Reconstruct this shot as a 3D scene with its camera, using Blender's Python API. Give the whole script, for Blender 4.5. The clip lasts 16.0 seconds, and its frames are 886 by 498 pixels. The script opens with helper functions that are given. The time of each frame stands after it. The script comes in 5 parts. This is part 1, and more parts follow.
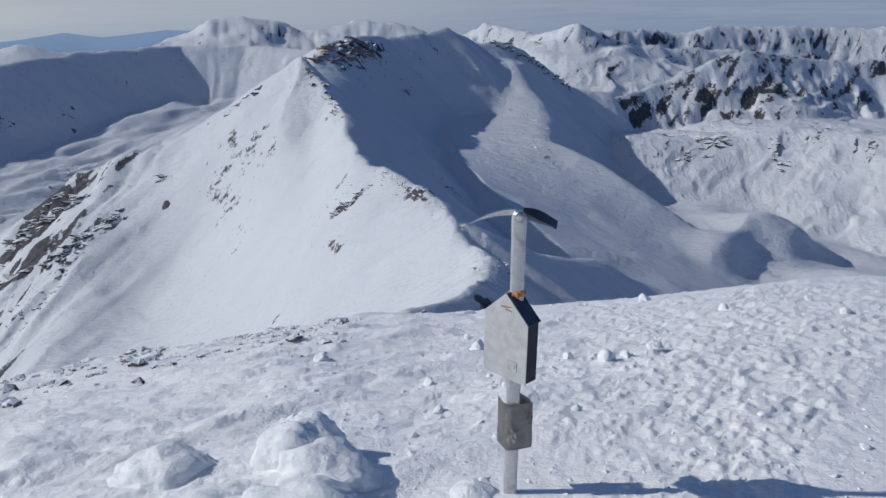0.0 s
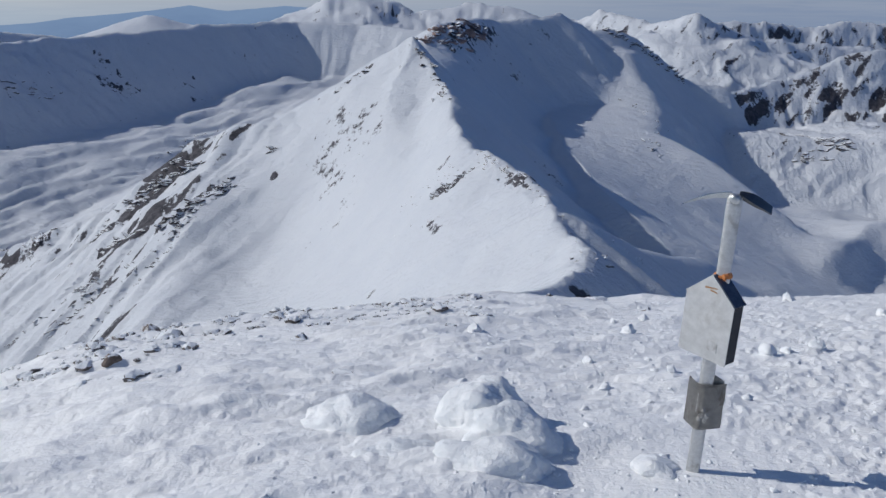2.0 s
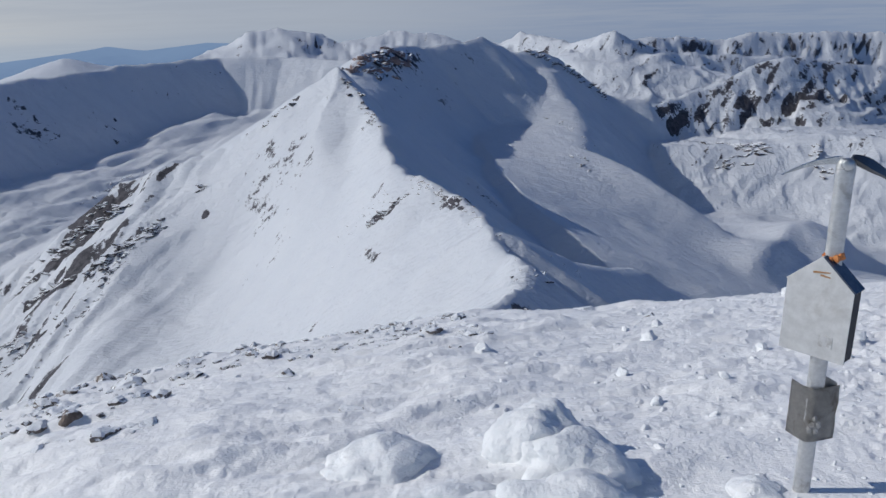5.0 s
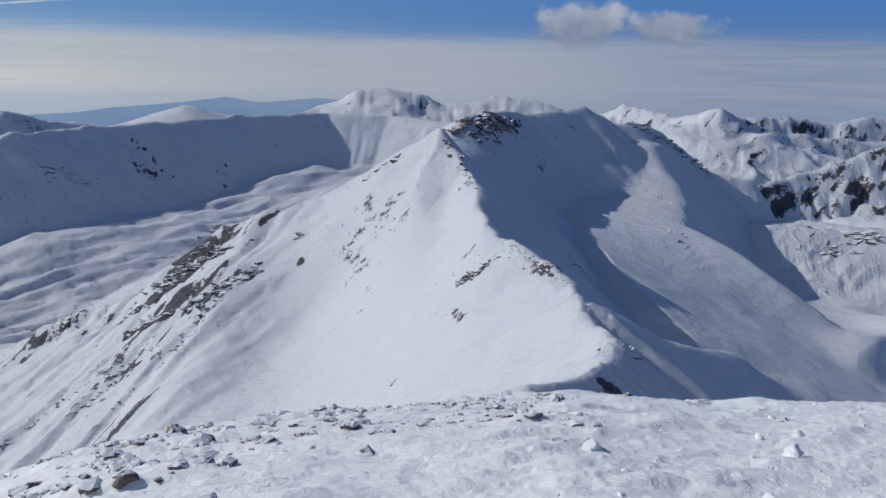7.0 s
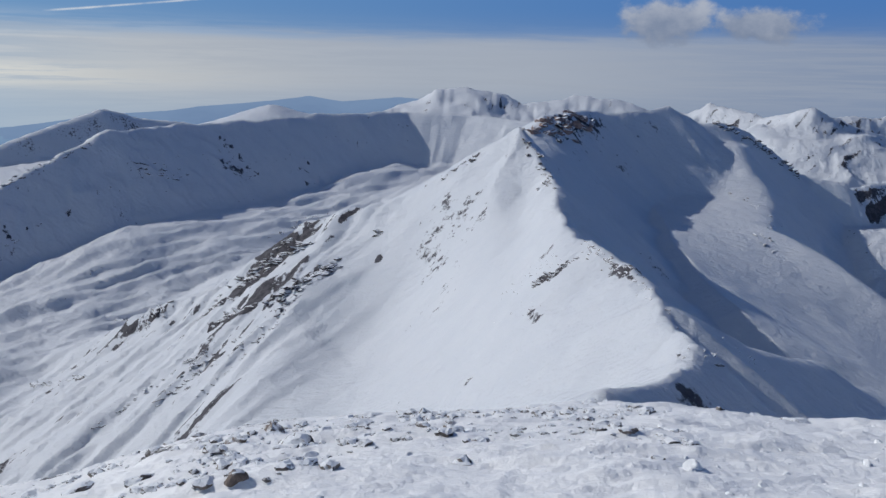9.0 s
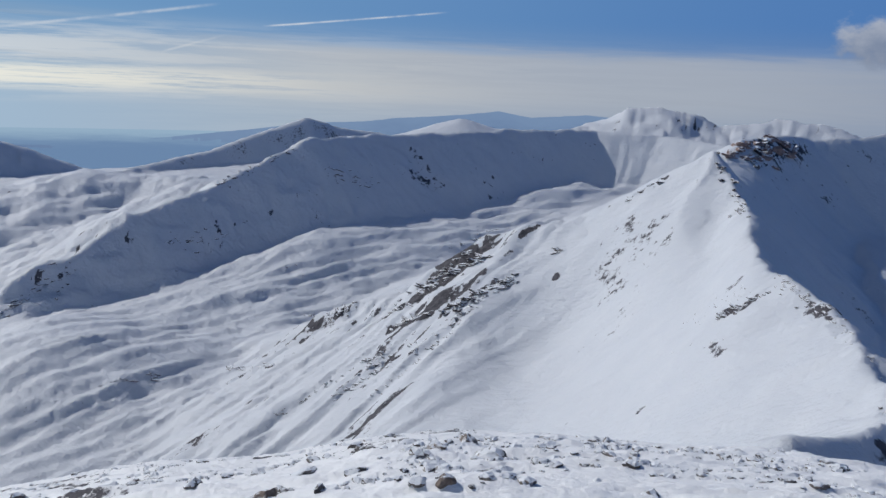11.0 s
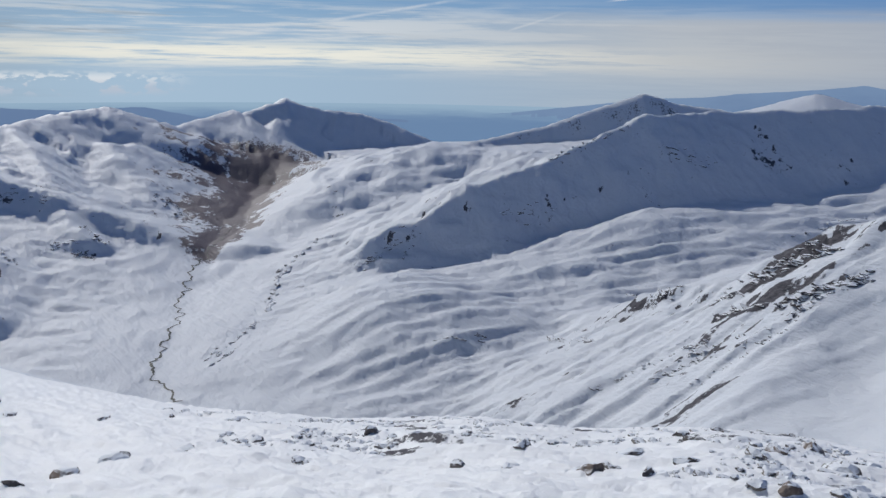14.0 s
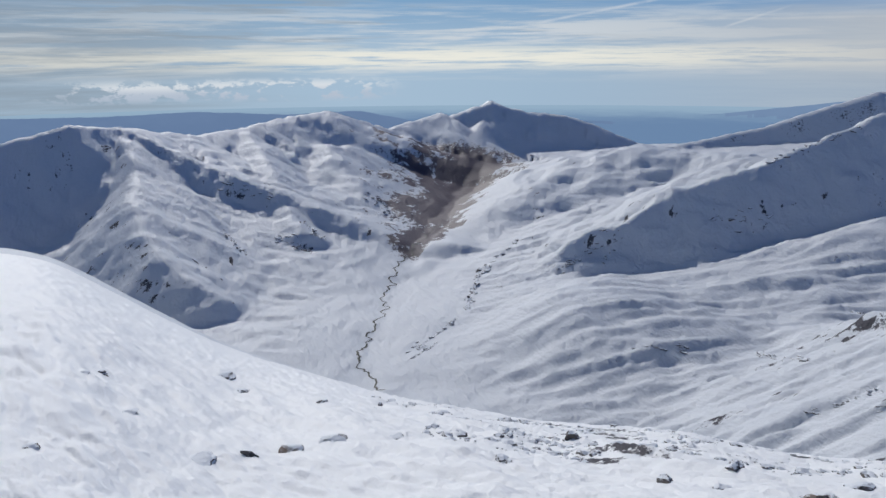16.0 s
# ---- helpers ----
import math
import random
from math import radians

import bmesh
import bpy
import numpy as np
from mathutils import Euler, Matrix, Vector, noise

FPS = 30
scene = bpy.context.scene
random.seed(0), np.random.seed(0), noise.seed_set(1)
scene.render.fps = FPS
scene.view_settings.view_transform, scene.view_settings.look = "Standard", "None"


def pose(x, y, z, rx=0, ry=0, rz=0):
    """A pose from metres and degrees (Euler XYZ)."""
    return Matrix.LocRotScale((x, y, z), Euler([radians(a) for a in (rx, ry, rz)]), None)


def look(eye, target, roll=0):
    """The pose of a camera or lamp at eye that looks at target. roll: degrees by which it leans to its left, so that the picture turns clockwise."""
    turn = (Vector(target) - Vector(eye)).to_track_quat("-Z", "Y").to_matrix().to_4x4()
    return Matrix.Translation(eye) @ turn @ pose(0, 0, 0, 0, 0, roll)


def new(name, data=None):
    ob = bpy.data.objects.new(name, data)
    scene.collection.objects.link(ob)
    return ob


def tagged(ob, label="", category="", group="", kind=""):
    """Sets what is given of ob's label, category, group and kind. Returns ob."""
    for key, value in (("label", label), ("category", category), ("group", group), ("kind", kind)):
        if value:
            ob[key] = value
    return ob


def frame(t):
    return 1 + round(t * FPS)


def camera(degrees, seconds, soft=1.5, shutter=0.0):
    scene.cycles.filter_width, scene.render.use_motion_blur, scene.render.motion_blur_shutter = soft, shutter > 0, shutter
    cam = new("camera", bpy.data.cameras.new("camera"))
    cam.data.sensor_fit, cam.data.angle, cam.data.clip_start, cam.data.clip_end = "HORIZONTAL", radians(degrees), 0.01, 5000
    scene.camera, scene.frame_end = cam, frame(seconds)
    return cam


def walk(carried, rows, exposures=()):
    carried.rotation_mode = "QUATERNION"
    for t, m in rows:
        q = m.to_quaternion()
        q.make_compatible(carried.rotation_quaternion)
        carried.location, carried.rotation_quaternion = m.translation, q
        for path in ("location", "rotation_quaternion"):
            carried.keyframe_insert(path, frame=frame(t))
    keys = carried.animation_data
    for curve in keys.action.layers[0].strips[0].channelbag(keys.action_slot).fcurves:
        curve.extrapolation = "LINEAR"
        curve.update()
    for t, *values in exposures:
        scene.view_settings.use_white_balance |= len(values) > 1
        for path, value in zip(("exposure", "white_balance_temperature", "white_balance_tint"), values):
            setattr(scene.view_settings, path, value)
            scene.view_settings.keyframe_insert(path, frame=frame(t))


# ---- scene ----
cam = camera(58.61, 16.0, soft=1.5)
walk(cam, [
    (0.0, pose(0.000, 0.000, 1.720, 72.55, 0.97, -0.10)),
    (0.5, pose(-0.050, -0.117, 1.731, 72.34, 0.81, 0.18)),
    (1.0, pose(-0.166, -0.172, 1.722, 71.26, 1.08, -1.70)),
    (1.5, pose(-0.296, -0.190, 1.727, 71.79, 0.29, 0.75)),
    (2.0, pose(-0.391, -0.147, 1.707, 71.46, -0.71, 7.77)),
    (2.5, pose(-0.419, 0.003, 1.672, 73.85, 1.19, 7.59)),
    (3.0, pose(-0.458, 0.116, 1.631, 74.40, 1.52, 6.34)),
    (3.5, pose(-0.571, 0.178, 1.579, 72.91, 1.76, 2.19)),
    (6.0, pose(-0.847, 0.538, 1.441, 74.58, 1.52, 2.79)),
    (6.5, pose(-0.867, 0.742, 1.414, 76.43, -1.37, 8.50)),
    (7.0, pose(-0.954, 0.799, 1.376, 77.80, -1.10, 9.70)),
    (7.5, pose(-1.053, 0.849, 1.359, 76.18, 0.94, 9.24)),
    (8.0, pose(-1.071, 0.962, 1.340, 76.97, 0.21, 9.87)),
    (10.5, pose(-1.078, 0.286, 1.673, 78.26, -1.88, 26.42)),
    (11.0, pose(-1.092, 0.278, 1.672, 78.41, -2.34, 28.84)),
    (11.5, pose(-1.110, 0.273, 1.665, 78.70, -1.85, 31.59)),
    (12.0, pose(-1.128, 0.286, 1.652, 78.96, -1.63, 34.05)),
    (12.5, pose(-1.159, 0.289, 1.650, 78.20, -1.63, 37.57)),
    (13.0, pose(-1.175, 0.284, 1.644, 77.62, -1.78, 40.76)),
    (13.5, pose(-1.160, 0.239, 1.663, 76.69, -1.45, 46.34)),
    (14.0, pose(-1.192, 0.227, 1.659, 76.03, -1.08, 52.49)),
    (14.5, pose(-1.200, 0.203, 1.667, 75.94, -0.39, 56.43)),
    (15.0, pose(-1.190, 0.173, 1.678, 76.50, -0.59, 60.08)),
    (15.5, pose(-1.193, 0.152, 1.684, 76.55, -0.28, 63.26)),
    (16.0, pose(-1.191, 0.126, 1.694, 76.09, 0.43, 66.94)),
], [(0.0, 0.0, 6250, 10), (16.0, 0.0, 6250, 10)])

# ---- light ----
SUN_AZ, SUN_EL = 86.5, 34.0
EYE_Z = 1.72


def make_sun():
    data = bpy.data.lights.new("sun", "SUN")
    data.energy, data.angle, data.color = 2.68, radians(0.55), (1.0, 0.955, 0.89)
    ob = new("sun", data)
    a, e = radians(SUN_AZ), radians(SUN_EL)
    way = Vector((-math.sin(a) * math.cos(e), math.cos(a) * math.cos(e), math.sin(e)))
    ob.matrix_world = look(way * 3000, (0, 0, 0))
    return ob


make_sun()


class Nodes:
    """Short hand for node trees."""

    def __init__(self, tree):
        self.tree = tree
        tree.nodes.clear()

    def add(self, kind, inputs=None, **settings):
        node = self.tree.nodes.new(kind)
        for key, value in settings.items():
            setattr(node, key, value)
        for key, value in (inputs or {}).items():
            if isinstance(value, bpy.types.NodeSocket):
                self.tree.links.new(value, node.inputs[key])
            else:
                node.inputs[key].default_value = value
        return node

    def math(self, op, a, b=0.0, c=None, clamp=False):
        given = {0: a, 1: b}
        if c is not None:
            given[2] = c
        return self.add("ShaderNodeMath", given, operation=op, use_clamp=clamp).outputs[0]

    def ramp(self, value, lo, hi, a=0.0, b=1.0):
        return self.add("ShaderNodeMapRange", {"Value": value, "From Min": lo, "From Max": hi, "To Min": a, "To Max": b}, interpolation_type="SMOOTHSTEP").outputs[0]

    def mix(self, fac, a, b):
        return self.add("ShaderNodeMix", {0: fac, 6: a, 7: b}, data_type="RGBA").outputs[2]

    def noise(self, vector, scale, detail=4.0, rough=0.55, dist=0.0):
        return self.add("ShaderNodeTexNoise", {"Vector": vector, "Scale": scale, "Detail": detail, "Roughness": rough, "Distortion": dist}).outputs[0]


def make_world():
    world = bpy.data.worlds.new("sky")
    scene.world = world
    world.use_nodes = True
    n = Nodes(world.node_tree)
    sky = n.add("ShaderNodeTexSky", sky_type="NISHITA", sun_disc=False, sun_elevation=radians(SUN_EL), sun_rotation=radians(-SUN_AZ), altitude=2300.0, air_density=1.0, dust_density=0.6, ozone_density=1.5)
    # direction as azimuth and elevation in degrees
    way = n.add("ShaderNodeTexCoord").outputs["Generated"]
    xyz = n.add("ShaderNodeSeparateXYZ", {0: way})
    az = n.math("MULTIPLY", n.math("ARCTAN2", n.math("MULTIPLY", xyz.outputs[0], -1.0), xyz.outputs[1]), 57.2958)
    el = n.math("MULTIPLY", n.math("ARCSINE", xyz.outputs[2]), 57.2958)
    # clear blue above, pale haze towards the horizon, lightest towards the sun
    sunward = n.ramp(az, -15.0, 80.0)
    low = n.mix(sunward, (3.4, 4.5, 6.6, 1), (6.8, 9.0, 11.0, 1))
    high = n.mix(sunward, (1.35, 3.3, 7.6, 1), (3.2, 6.0, 9.4, 1))
    base = n.mix(n.ramp(el, -0.5, 5.0), low, high)
    upper = n.add("ShaderNodeMix", {0: 1.0, 6: sky.outputs[0], 7: (0.68, 0.88, 1.24, 1)}, data_type="RGBA", blend_type="MULTIPLY").outputs[2]
    base = n.mix(n.ramp(el, 9.0, 30.0), base, upper)
    # layered high cloud, drawn out along the horizon
    flat = n.add("ShaderNodeCombineXYZ", {0: n.math("MULTIPLY", az, 0.05), 1: n.math("MULTIPLY", el, 0.75), 2: 3.1}).outputs[0]
    streaks = n.noise(flat, 1.3, 7.0, 0.62, 0.3)
    fine = n.noise(n.add("ShaderNodeCombineXYZ", {0: n.math("MULTIPLY", az, 0.12), 1: n.math("MULTIPLY", el, 2.6), 2: 8.0}).outputs[0], 1.2, 6.0, 0.65, 0.2)
    height = n.math("MULTIPLY", n.ramp(el, -2.2, -0.6), n.ramp(el, 4.2, 1.6))
    band = n.math("MULTIPLY", n.ramp(n.math("ADD", n.math("MULTIPLY", streaks, 0.6), n.math("MULTIPLY", fine, 0.4)), 0.44, 0.58), height)
    band = n.math("MULTIPLY", band, n.ramp(az, 16.0, 62.0, 0.15, 1.0))
    under = n.math("MULTIPLY", n.ramp(n.noise(n.add("ShaderNodeCombineXYZ", {0: n.math("MULTIPLY", az, 0.07), 1: n.math("MULTIPLY", el, 1.3), 2: 14.0}).outputs[0], 1.1, 5.0, 0.6, 0.2), 0.5, 0.62), n.math("MULTIPLY", n.ramp(el, 0.2, 1.0), n.ramp(el, 4.8, 3.0)))
    under = n.math("MULTIPLY", under, n.ramp(az, 45.0, 75.0, 0.0, 0.7))
    core = n.math("MULTIPLY", n.ramp(el, -1.5, -0.4), n.ramp(el, 0.9, -0.1))
    core = n.math("MULTIPLY", core, n.ramp(az, 14.0, 48.0))
    core = n.math("MULTIPLY", core, n.ramp(fine, 0.33, 0.55))
    base = n.mix(n.math("MULTIPLY", band, 0.82), base, (11.4, 11.8, 11.9, 1))
    base = n.mix(under, base, (5.6, 6.4, 7.1, 1))
    base = n.mix(n.math("MULTIPLY", core, 0.85), base, (15.4, 14.8, 12.6, 1))
    # vapour trails
    wisp = n.ramp(n.noise(n.add("ShaderNodeCombineXYZ", {0: az, 1: el, 2: 2.0}).outputs[0], 0.5, 3.0, 0.6), 0.3, 0.62, 0.25, 1.0)
    for a0, e0, a1, e1, wide, force in ((41.6, 3.55, 28.4, 5.15, 0.10, 0.75), (48.2, 1.5, 43.3, 3.05, 0.13, 0.5), (60.5, 2.0, 44.0, 4.9, 0.16, 0.55), (38.0, 3.95, 41.6, 3.55, 0.09, 0.5), (50.0, 2.1, 34.0, 2.0, 0.10, 0.35), (66.0, 1.2, 56.0, 1.45, 0.12, 0.6)):
        lx, ly = a1 - a0, e1 - e0
        size = math.hypot(lx, ly)
        px, py = n.math("SUBTRACT", az, a0), n.math("SUBTRACT", el, e0)
        side = n.math("ABSOLUTE", n.math("ADD", n.math("MULTIPLY", px, -ly / size), n.math("MULTIPLY", py, lx / size)))
        along = n.math("ADD", n.math("MULTIPLY", px, lx / size), n.math("MULTIPLY", py, ly / size))
        ends = n.math("MULTIPLY", n.ramp(along, 0.0, 0.8), n.ramp(along, size, size - 2.5))
        trail = n.math("MULTIPLY", n.math("MULTIPLY", n.ramp(side, wide, 0.0), ends), n.math("MULTIPLY", wisp, force))
        base = n.mix(trail, base, (11.5, 12.0, 12.5, 1))
    # creamy haze deck over the far range
    deck = n.math("MULTIPLY", n.ramp(n.math("ADD", el, n.math("MULTIPLY", n.math("SUBTRACT", streaks, 0.5), 2.4)), 3.3, 1.9), n.ramp(az, 62.0, 30.0))
    deck = n.math("MULTIPLY", deck, n.ramp(el, -2.6, -0.2, 0.45, 0.85))
    cream = n.mix(n.ramp(az, -16.0, 14.0), (4.2, 5.1, 6.9, 1), n.mix(n.ramp(az, 14.0, 46.0), (7.1, 7.6, 8.4, 1), (9.8, 9.8, 9.5, 1)))
    base = n.mix(deck, base, n.mix(n.ramp(fine, 0.38, 0.62, 0.0, 0.35), cream, (6.2, 6.7, 7.6, 1)))
    # grey veil towards the south-west
    veil = n.math("MULTIPLY", n.ramp(az, 72.0, 92.0), n.ramp(streaks, 0.62, 0.4, 0.35, 0.75))
    base = n.mix(veil, base, (4.7, 5.6, 6.5, 1))
    # one loose cumulus over the main peak
    d = None
    for ca, ce, wide, tall in ((0.2, 3.9, 3.7, 1.75), (-5.6, 3.6, 3.6, 1.35)):
        u = n.math("DIVIDE", n.math("SUBTRACT", az, ca), wide)
        v = n.math("DIVIDE", n.math("SUBTRACT", el, ce), tall)
        lobe = n.math("SQRT", n.math("ADD", n.math("MULTIPLY", u, u), n.math("MULTIPLY", v, v)))
        d = lobe if d is None else n.math("MINIMUM", d, lobe)
    puff = n.noise(n.add("ShaderNodeCombineXYZ", {0: az, 1: n.math("MULTIPLY", el, 1.3), 2: 1.0}).outputs[0], 0.42, 6.0, 0.6)
    body = n.ramp(n.math("SUBTRACT", n.math("ADD", n.math("MULTIPLY", puff, 1.6), 0.18), d), 0.0, 0.5)
    lit = n.ramp(n.math("ADD", n.math("MULTIPLY", el, 0.5), n.math("MULTIPLY", puff, 2.4)), 2.3, 4.2)
    base = n.mix(n.math("MULTIPLY", body, 0.9), base, n.mix(lit, (3.4, 4.1, 5.6, 1), (7.6, 8.0, 8.9, 1)))
    # small cumulus row low over the plain
    row = n.math("MULTIPLY", n.ramp(el, -3.3, -2.7), n.ramp(el, -1.4, -2.2))
    row = n.math("MULTIPLY", row, n.math("MULTIPLY", n.ramp(az, 69.0, 74.0), n.ramp(az, 96.0, 88.0)))
    small = n.noise(n.add("ShaderNodeCombineXYZ", {0: az, 1: n.math("MULTIPLY", el, 1.9), 2: 5.0}).outputs[0], 0.5, 6.0, 0.62)
    base = n.mix(n.math("MULTIPLY", row, n.ramp(small, 0.475, 0.545)), base, n.mix(n.ramp(el, -2.7, -1.8), (8.2, 9.2, 10.6, 1), (13.5, 13.8, 13.8, 1)))
    back = n.add("ShaderNodeBackground", {0: base, 1: 0.0565})
    n.add("ShaderNodeOutputWorld", {0: back.outputs[0]})


make_world()


# ---- materials ----
def material(name):
    m = bpy.data.materials.new(name)
    m.use_nodes = True
    return m, Nodes(m.node_tree)


def finish(n, shader):
    n.add("ShaderNodeOutputMaterial", {0: shader})


def snow_and_rock(name, near, craggy=False):
    m, n = material(name)
    place = n.add("ShaderNodeTexCoord").outputs["Object"]
    rock = n.add("ShaderNodeAttribute", attribute_name="rock").outputs["Fac"]
    grass = n.add("ShaderNodeAttribute", attribute_name="grass").outputs["Fac"]
    if near:
        grain = n.noise(place, 9.0, 6.0, 0.65)
        mid = n.noise(place, 1.7, 5.0, 0.6)
        bump_h = n.math("ADD", n.math("MULTIPLY", grain, 0.045), n.math("MULTIPLY", n.noise(place, 30.0, 4.0, 0.65), 0.028))
        drawn = n.add("ShaderNodeMapping", {"Vector": place, "Rotation": (0, 0, -0.24), "Scale": (2.2, 9.0, 6.0)}).outputs[0]
        bump_h = n.math("ADD", bump_h, n.math("MULTIPLY", n.noise(drawn, 1.0, 6.0, 0.65), 0.05))
        dist = 1.0
    else:
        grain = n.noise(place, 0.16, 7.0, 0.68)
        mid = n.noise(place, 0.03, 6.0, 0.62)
        flow = n.add("ShaderNodeMapping", {"Vector": place, "Rotation": (0, 0, 0.55), "Scale": (0.035, 0.16, 0.1)}).outputs[0]
        streak = n.noise(flow, 1.0, 6.0, 0.65)
        bump_h = n.math("ADD", n.math("ADD", n.math("MULTIPLY", grain, 1.4), n.math("MULTIPLY", mid, 4.2)), n.math("MULTIPLY", streak, 2.6))
        if craggy:
            lie = n.add("ShaderNodeMapping", {"Vector": place, "Rotation": (0, 0, -0.5), "Scale": (1.0, 0.45, 0.6)}).outputs[0]
            crease = n.add("ShaderNodeTexNoise", {"Vector": lie, "Scale": 0.022, "Detail": 6.0, "Roughness": 0.6, "Lacunarity": 2.1, "Offset": 1.0, "Gain": 1.6}, noise_type="RIDGED_MULTIFRACTAL").outputs[0]
            bump_h = n.math("ADD", bump_h, n.math("MULTIPLY", crease, 1.6))
        dist = 1.0
    mask = n.ramp(n.math("ADD", rock, n.math("MULTIPLY", n.math("SUBTRACT", grain, 0.5), 1.1)), 0.42, 0.56)
    # haze and dimmer light put into far snow: darker and bluer than near snow
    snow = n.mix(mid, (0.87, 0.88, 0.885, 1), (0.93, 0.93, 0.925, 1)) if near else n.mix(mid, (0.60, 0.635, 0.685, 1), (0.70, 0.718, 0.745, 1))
    stone = n.mix(n.ramp(grain, 0.35, 0.65), (0.036, 0.035, 0.043, 1), (0.105, 0.10, 0.112, 1))
    turf = n.mix(mid, (0.062, 0.047, 0.060, 1), (0.120, 0.092, 0.108, 1))
    gmask = n.ramp(n.math("ADD", grass, n.math("MULTIPLY", n.math("SUBTRACT", grain, 0.5), 1.5)), 0.35, 0.65)
    colour = n.mix(mask, snow, stone)
    colour = n.mix(gmask, colour, turf)
    bump = n.add("ShaderNodeBump", {"Strength": 0.42 if near else 0.8, "Distance": dist, "Height": bump_h})
    rough = n.math("ADD", n.math("MULTIPLY", mask, 0.25), 0.6)
    p = n.add("ShaderNodeBsdfPrincipled", {"Base Color": colour, "Roughness": rough, "Normal": bump.outputs[0], "Specular IOR Level": 0.3})
    finish(n, p.outputs[0])
    return m


def haze_glow(name, close, distant, d0, d1):
    """Backdrop land with haze painted as a glow, nearing the sky's light with distance."""
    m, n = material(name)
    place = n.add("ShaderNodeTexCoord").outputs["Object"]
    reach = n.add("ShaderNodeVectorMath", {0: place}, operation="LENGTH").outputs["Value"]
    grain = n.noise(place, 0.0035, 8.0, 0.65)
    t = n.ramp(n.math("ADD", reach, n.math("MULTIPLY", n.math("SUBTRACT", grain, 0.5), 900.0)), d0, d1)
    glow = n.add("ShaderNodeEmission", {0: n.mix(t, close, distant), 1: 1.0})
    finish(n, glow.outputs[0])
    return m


SNOW_NEAR = snow_and_rock("trodden_snow", True)
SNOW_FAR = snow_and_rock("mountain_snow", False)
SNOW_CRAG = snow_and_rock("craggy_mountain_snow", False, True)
HAZE_HILL = haze_glow("hazy_hills", (0.135, 0.205, 0.34, 1), (0.185, 0.27, 0.41, 1), 3500.0, 4400.0)
HAZE_PLAIN = haze_glow("hazy_plain", (0.15, 0.24, 0.385, 1), (0.30, 0.42, 0.53, 1), 3700.0, 4900.0)


# ---- terrain ----
def at(az, el, d):
    """A place by azimuth (to the left of +y), elevation and level distance from the first eye point."""
    a = radians(az)
    return (-math.sin(a) * d, math.cos(a) * d, EYE_Z + d * math.tan(radians(el)))


def hash01(ix, iy, seed):
    ix, iy = ix.astype(np.int64).astype(np.uint32), iy.astype(np.int64).astype(np.uint32)
    h = ix * np.uint32(374761393) + iy * np.uint32(668265263) + np.uint32(seed * 1442695041 & 0xFFFFFFFF)
    h = (h ^ (h >> np.uint32(13))) * np.uint32(1274126177)
    return ((h ^ (h >> np.uint32(16))) & np.uint32(0xFFFF)) / 65535.0


def value_noise(x, y, seed=0):
    ix, iy = np.floor(x), np.floor(y)
    fx, fy = x - ix, y - iy
    fx, fy = fx * fx * fx * (fx * (fx * 6 - 15) + 10), fy * fy * fy * (fy * (fy * 6 - 15) + 10)
    a, b = hash01(ix, iy, seed), hash01(ix + 1, iy, seed)
    c, d = hash01(ix, iy + 1, seed), hash01(ix + 1, iy + 1, seed)
    return (a + (b - a) * fx) * (1 - fy) + (c + (d - c) * fx) * fy


def fbm(x, y, octaves=4, seed=0, gain=0.5):
    total, amp, norm = 0.0, 1.0, 0.0
    for k in range(octaves):
        total = total + amp * (value_noise(x, y, seed + 17 * k) - 0.5)
        norm += amp
        amp *= gain
        x, y = (x * 0.8 - y * 0.6) * 2.03 + 11.3, (x * 0.6 + y * 0.8) * 2.03 - 7.7
    return total / norm


def step(v, lo, hi):
    t = np.clip((v - lo) / (hi - lo), 0, 1)
    return t * t * (3 - 2 * t)


def smax(a, b, k):
    h = np.clip(0.5 + 0.5 * (a - b) / k, 0, 1)
    return b + (a - b) * h + k * h * (1 - h)


def ledge(v):
    """A stair of flat treads and short risers, as a wave between -0.5 and 0.5."""
    f = v - np.floor(v)
    return np.where(f < 0.75, 0.5 - f / 0.75, (f - 0.75) / 0.25 - 0.5)


def patch(mask, fn, *at_points):
    """A relief worked out only where its mask lets it show."""
    out = np.zeros(mask.shape)
    pick = mask > 0.001
    if pick.any():
        out[pick] = mask[pick] * fn(*[v[pick] for v in at_points])
    return out


